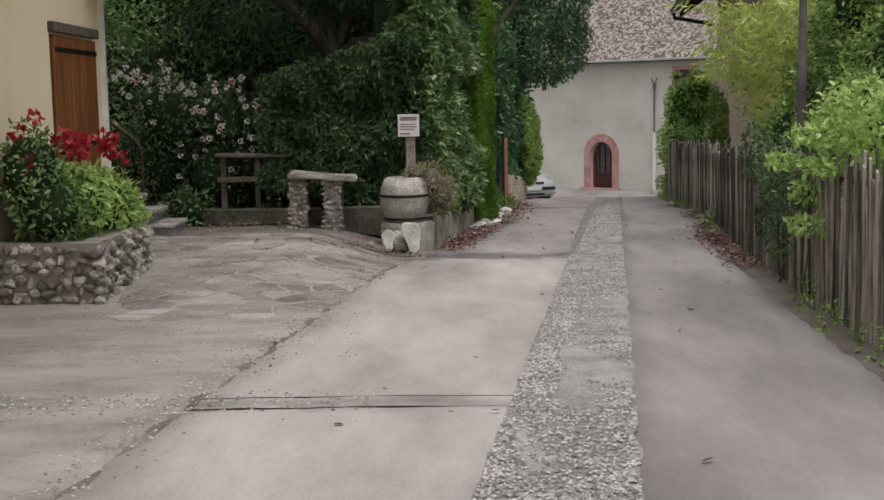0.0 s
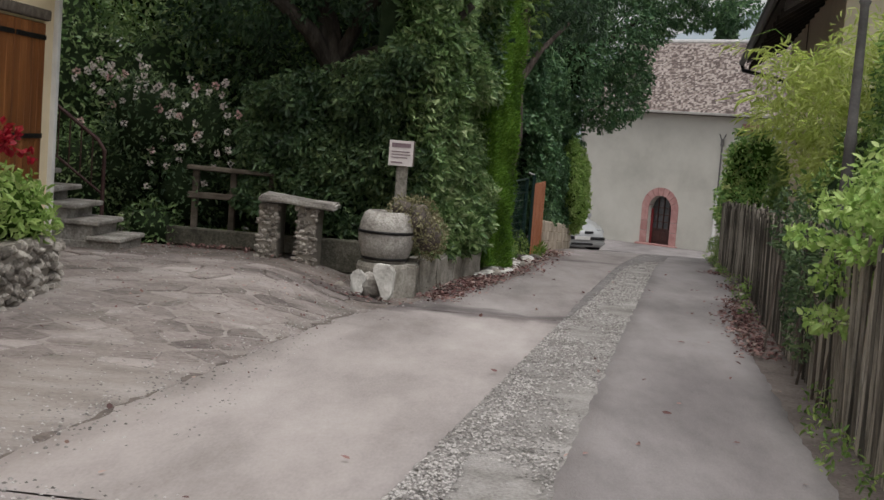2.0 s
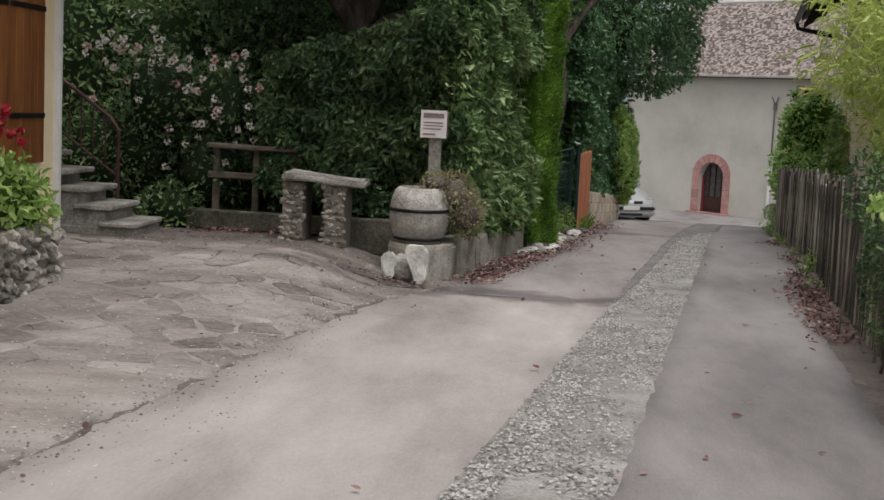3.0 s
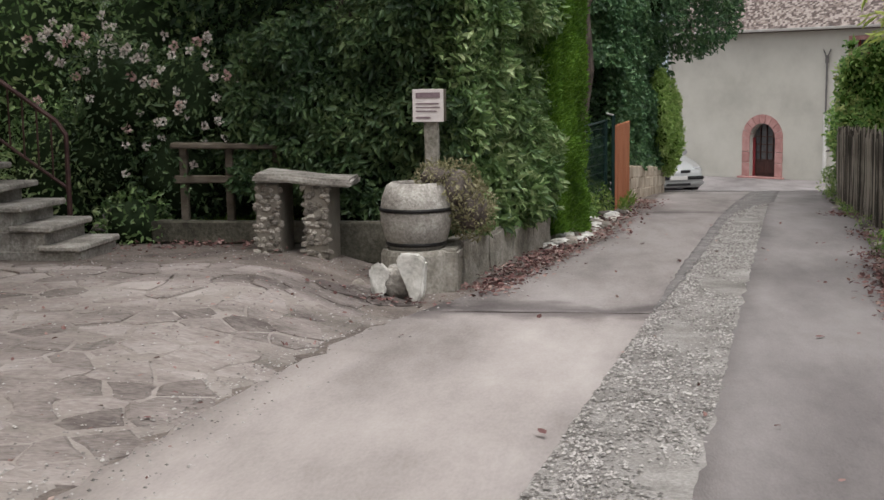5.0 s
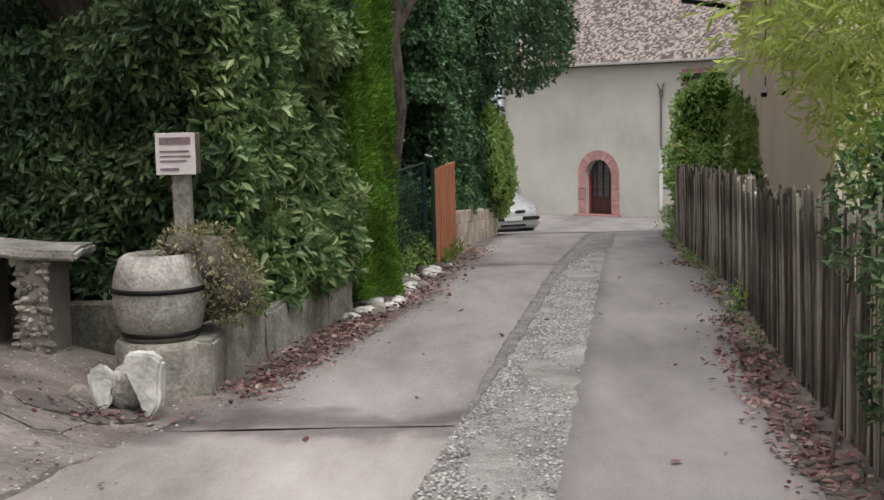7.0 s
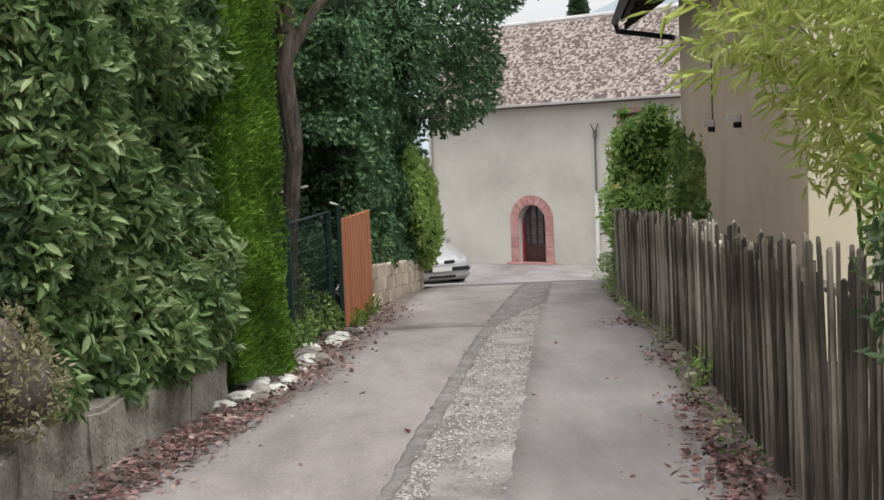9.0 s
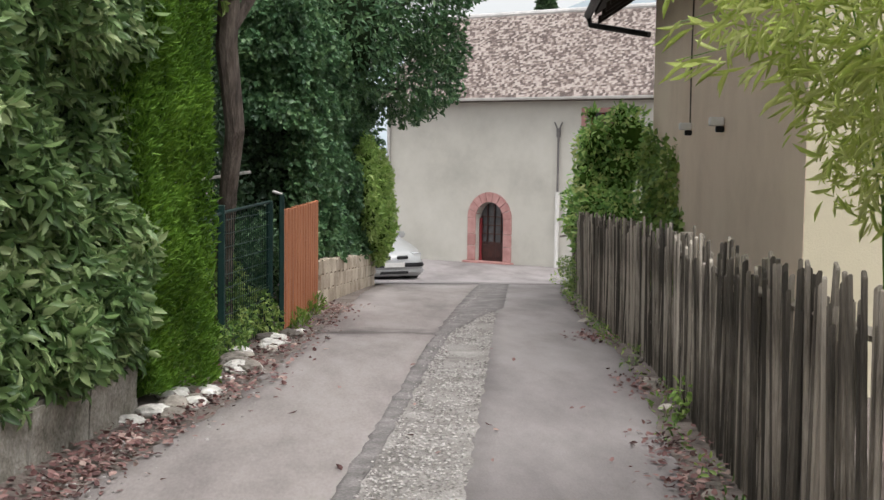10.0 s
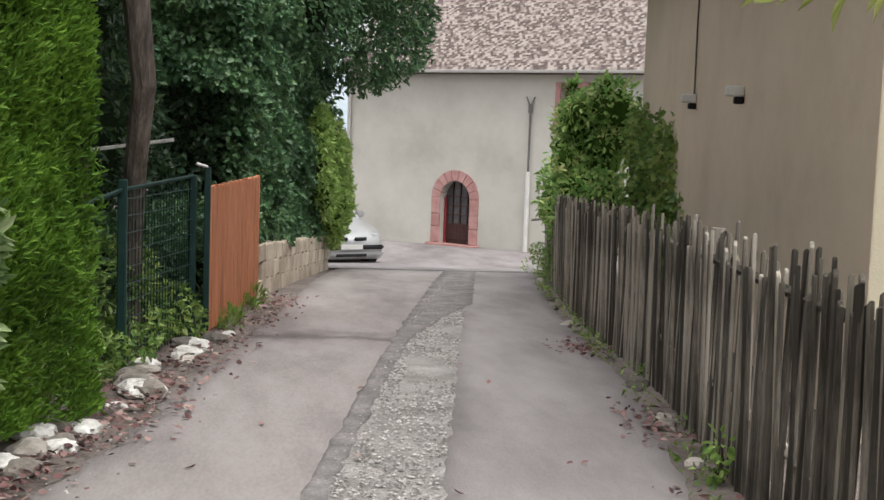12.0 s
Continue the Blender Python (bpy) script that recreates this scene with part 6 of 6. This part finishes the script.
litter("scattered_leaves", 70, lambda rg: ((rg.random() ** 0.7) * 4.6 - 1.4, 5 + 16 * rg.random()), 0.06, "single dry leaves scattered on the lane", 75)
grass_P = np.array([(-3.0 + 1.2 * a, 15.75 + 0.9 * b, 0.0) for a, b in np.random.default_rng(3).random((5000, 2))])
for q in grass_P:
    q[2] = ground_z(q[0], q[1])
tagged(leaves("garden_grass", grass_P, np.tile([0, 0, 1.0], (5000, 1)), 0.16, M_grass, None, width=0.1, outward=1.0, spread=0.35, seed=76), "green grass behind the garden kerb", "grass", kind="stuff")

# ---- distance ----
hv = [(-900 + 60 * i, 1500, -10) for i in range(60)]
ht = [(-900 + 60 * i, 1500 + 80, 60 + 190 * math.exp(-((i - 24) / 7.0) ** 2) + 14 * noise.noise(Vector((i * 0.35, 0, 0)))) for i in range(60)]
tagged(part("backdrop_hill", (hv + ht, [(i, i + 1, 61 + i, 60 + i) for i in range(59)]), M_hill, smooth=True), "hazy blue-grey mountain ridge far off", "hill", kind="structure")
spruce = thing("far_spruce", (12.2, 80, -2.2), "dark spruce far behind the chapel roof", "tree")
part("trunk", tube_bm([(12.2, 80, -2.3), (12.2, 80, 10.6)], [0.25, 0.03], 6), M_bark, spruce)
rg = np.random.default_rng(9)
zz = rg.random(5000) ** 0.8
rr = 1.5 * (1 - zz) * np.sqrt(rg.random(5000)) + 0.08
aa = rg.random(5000) * 6.283
leaves("crown", np.stack([12.2 + rr * np.cos(aa), 80 + rr * np.sin(aa), 3 + 7.8 * zz], 1), np.stack([np.cos(aa), np.sin(aa), 0 * aa], 1), 0.4, M_darkleaf, spruce, width=0.35, droop=0.4, seed=9)

# single pieces of paving and roof
for k, (sx, sy, poly) in enumerate(flags):
    part("flagstone", flagstone(sx, sy, poly, k), M_flag, paving)
tile_mesh = mesh_from("roof_tile", [(x * TW * 0.485, y * TH * 0.75, z * 0.009) for x, y, z in cube], cube_f, M_tile_ob)
for t in near_tiles:
    piece("roof_tile", tile_mesh, t[0], roof)
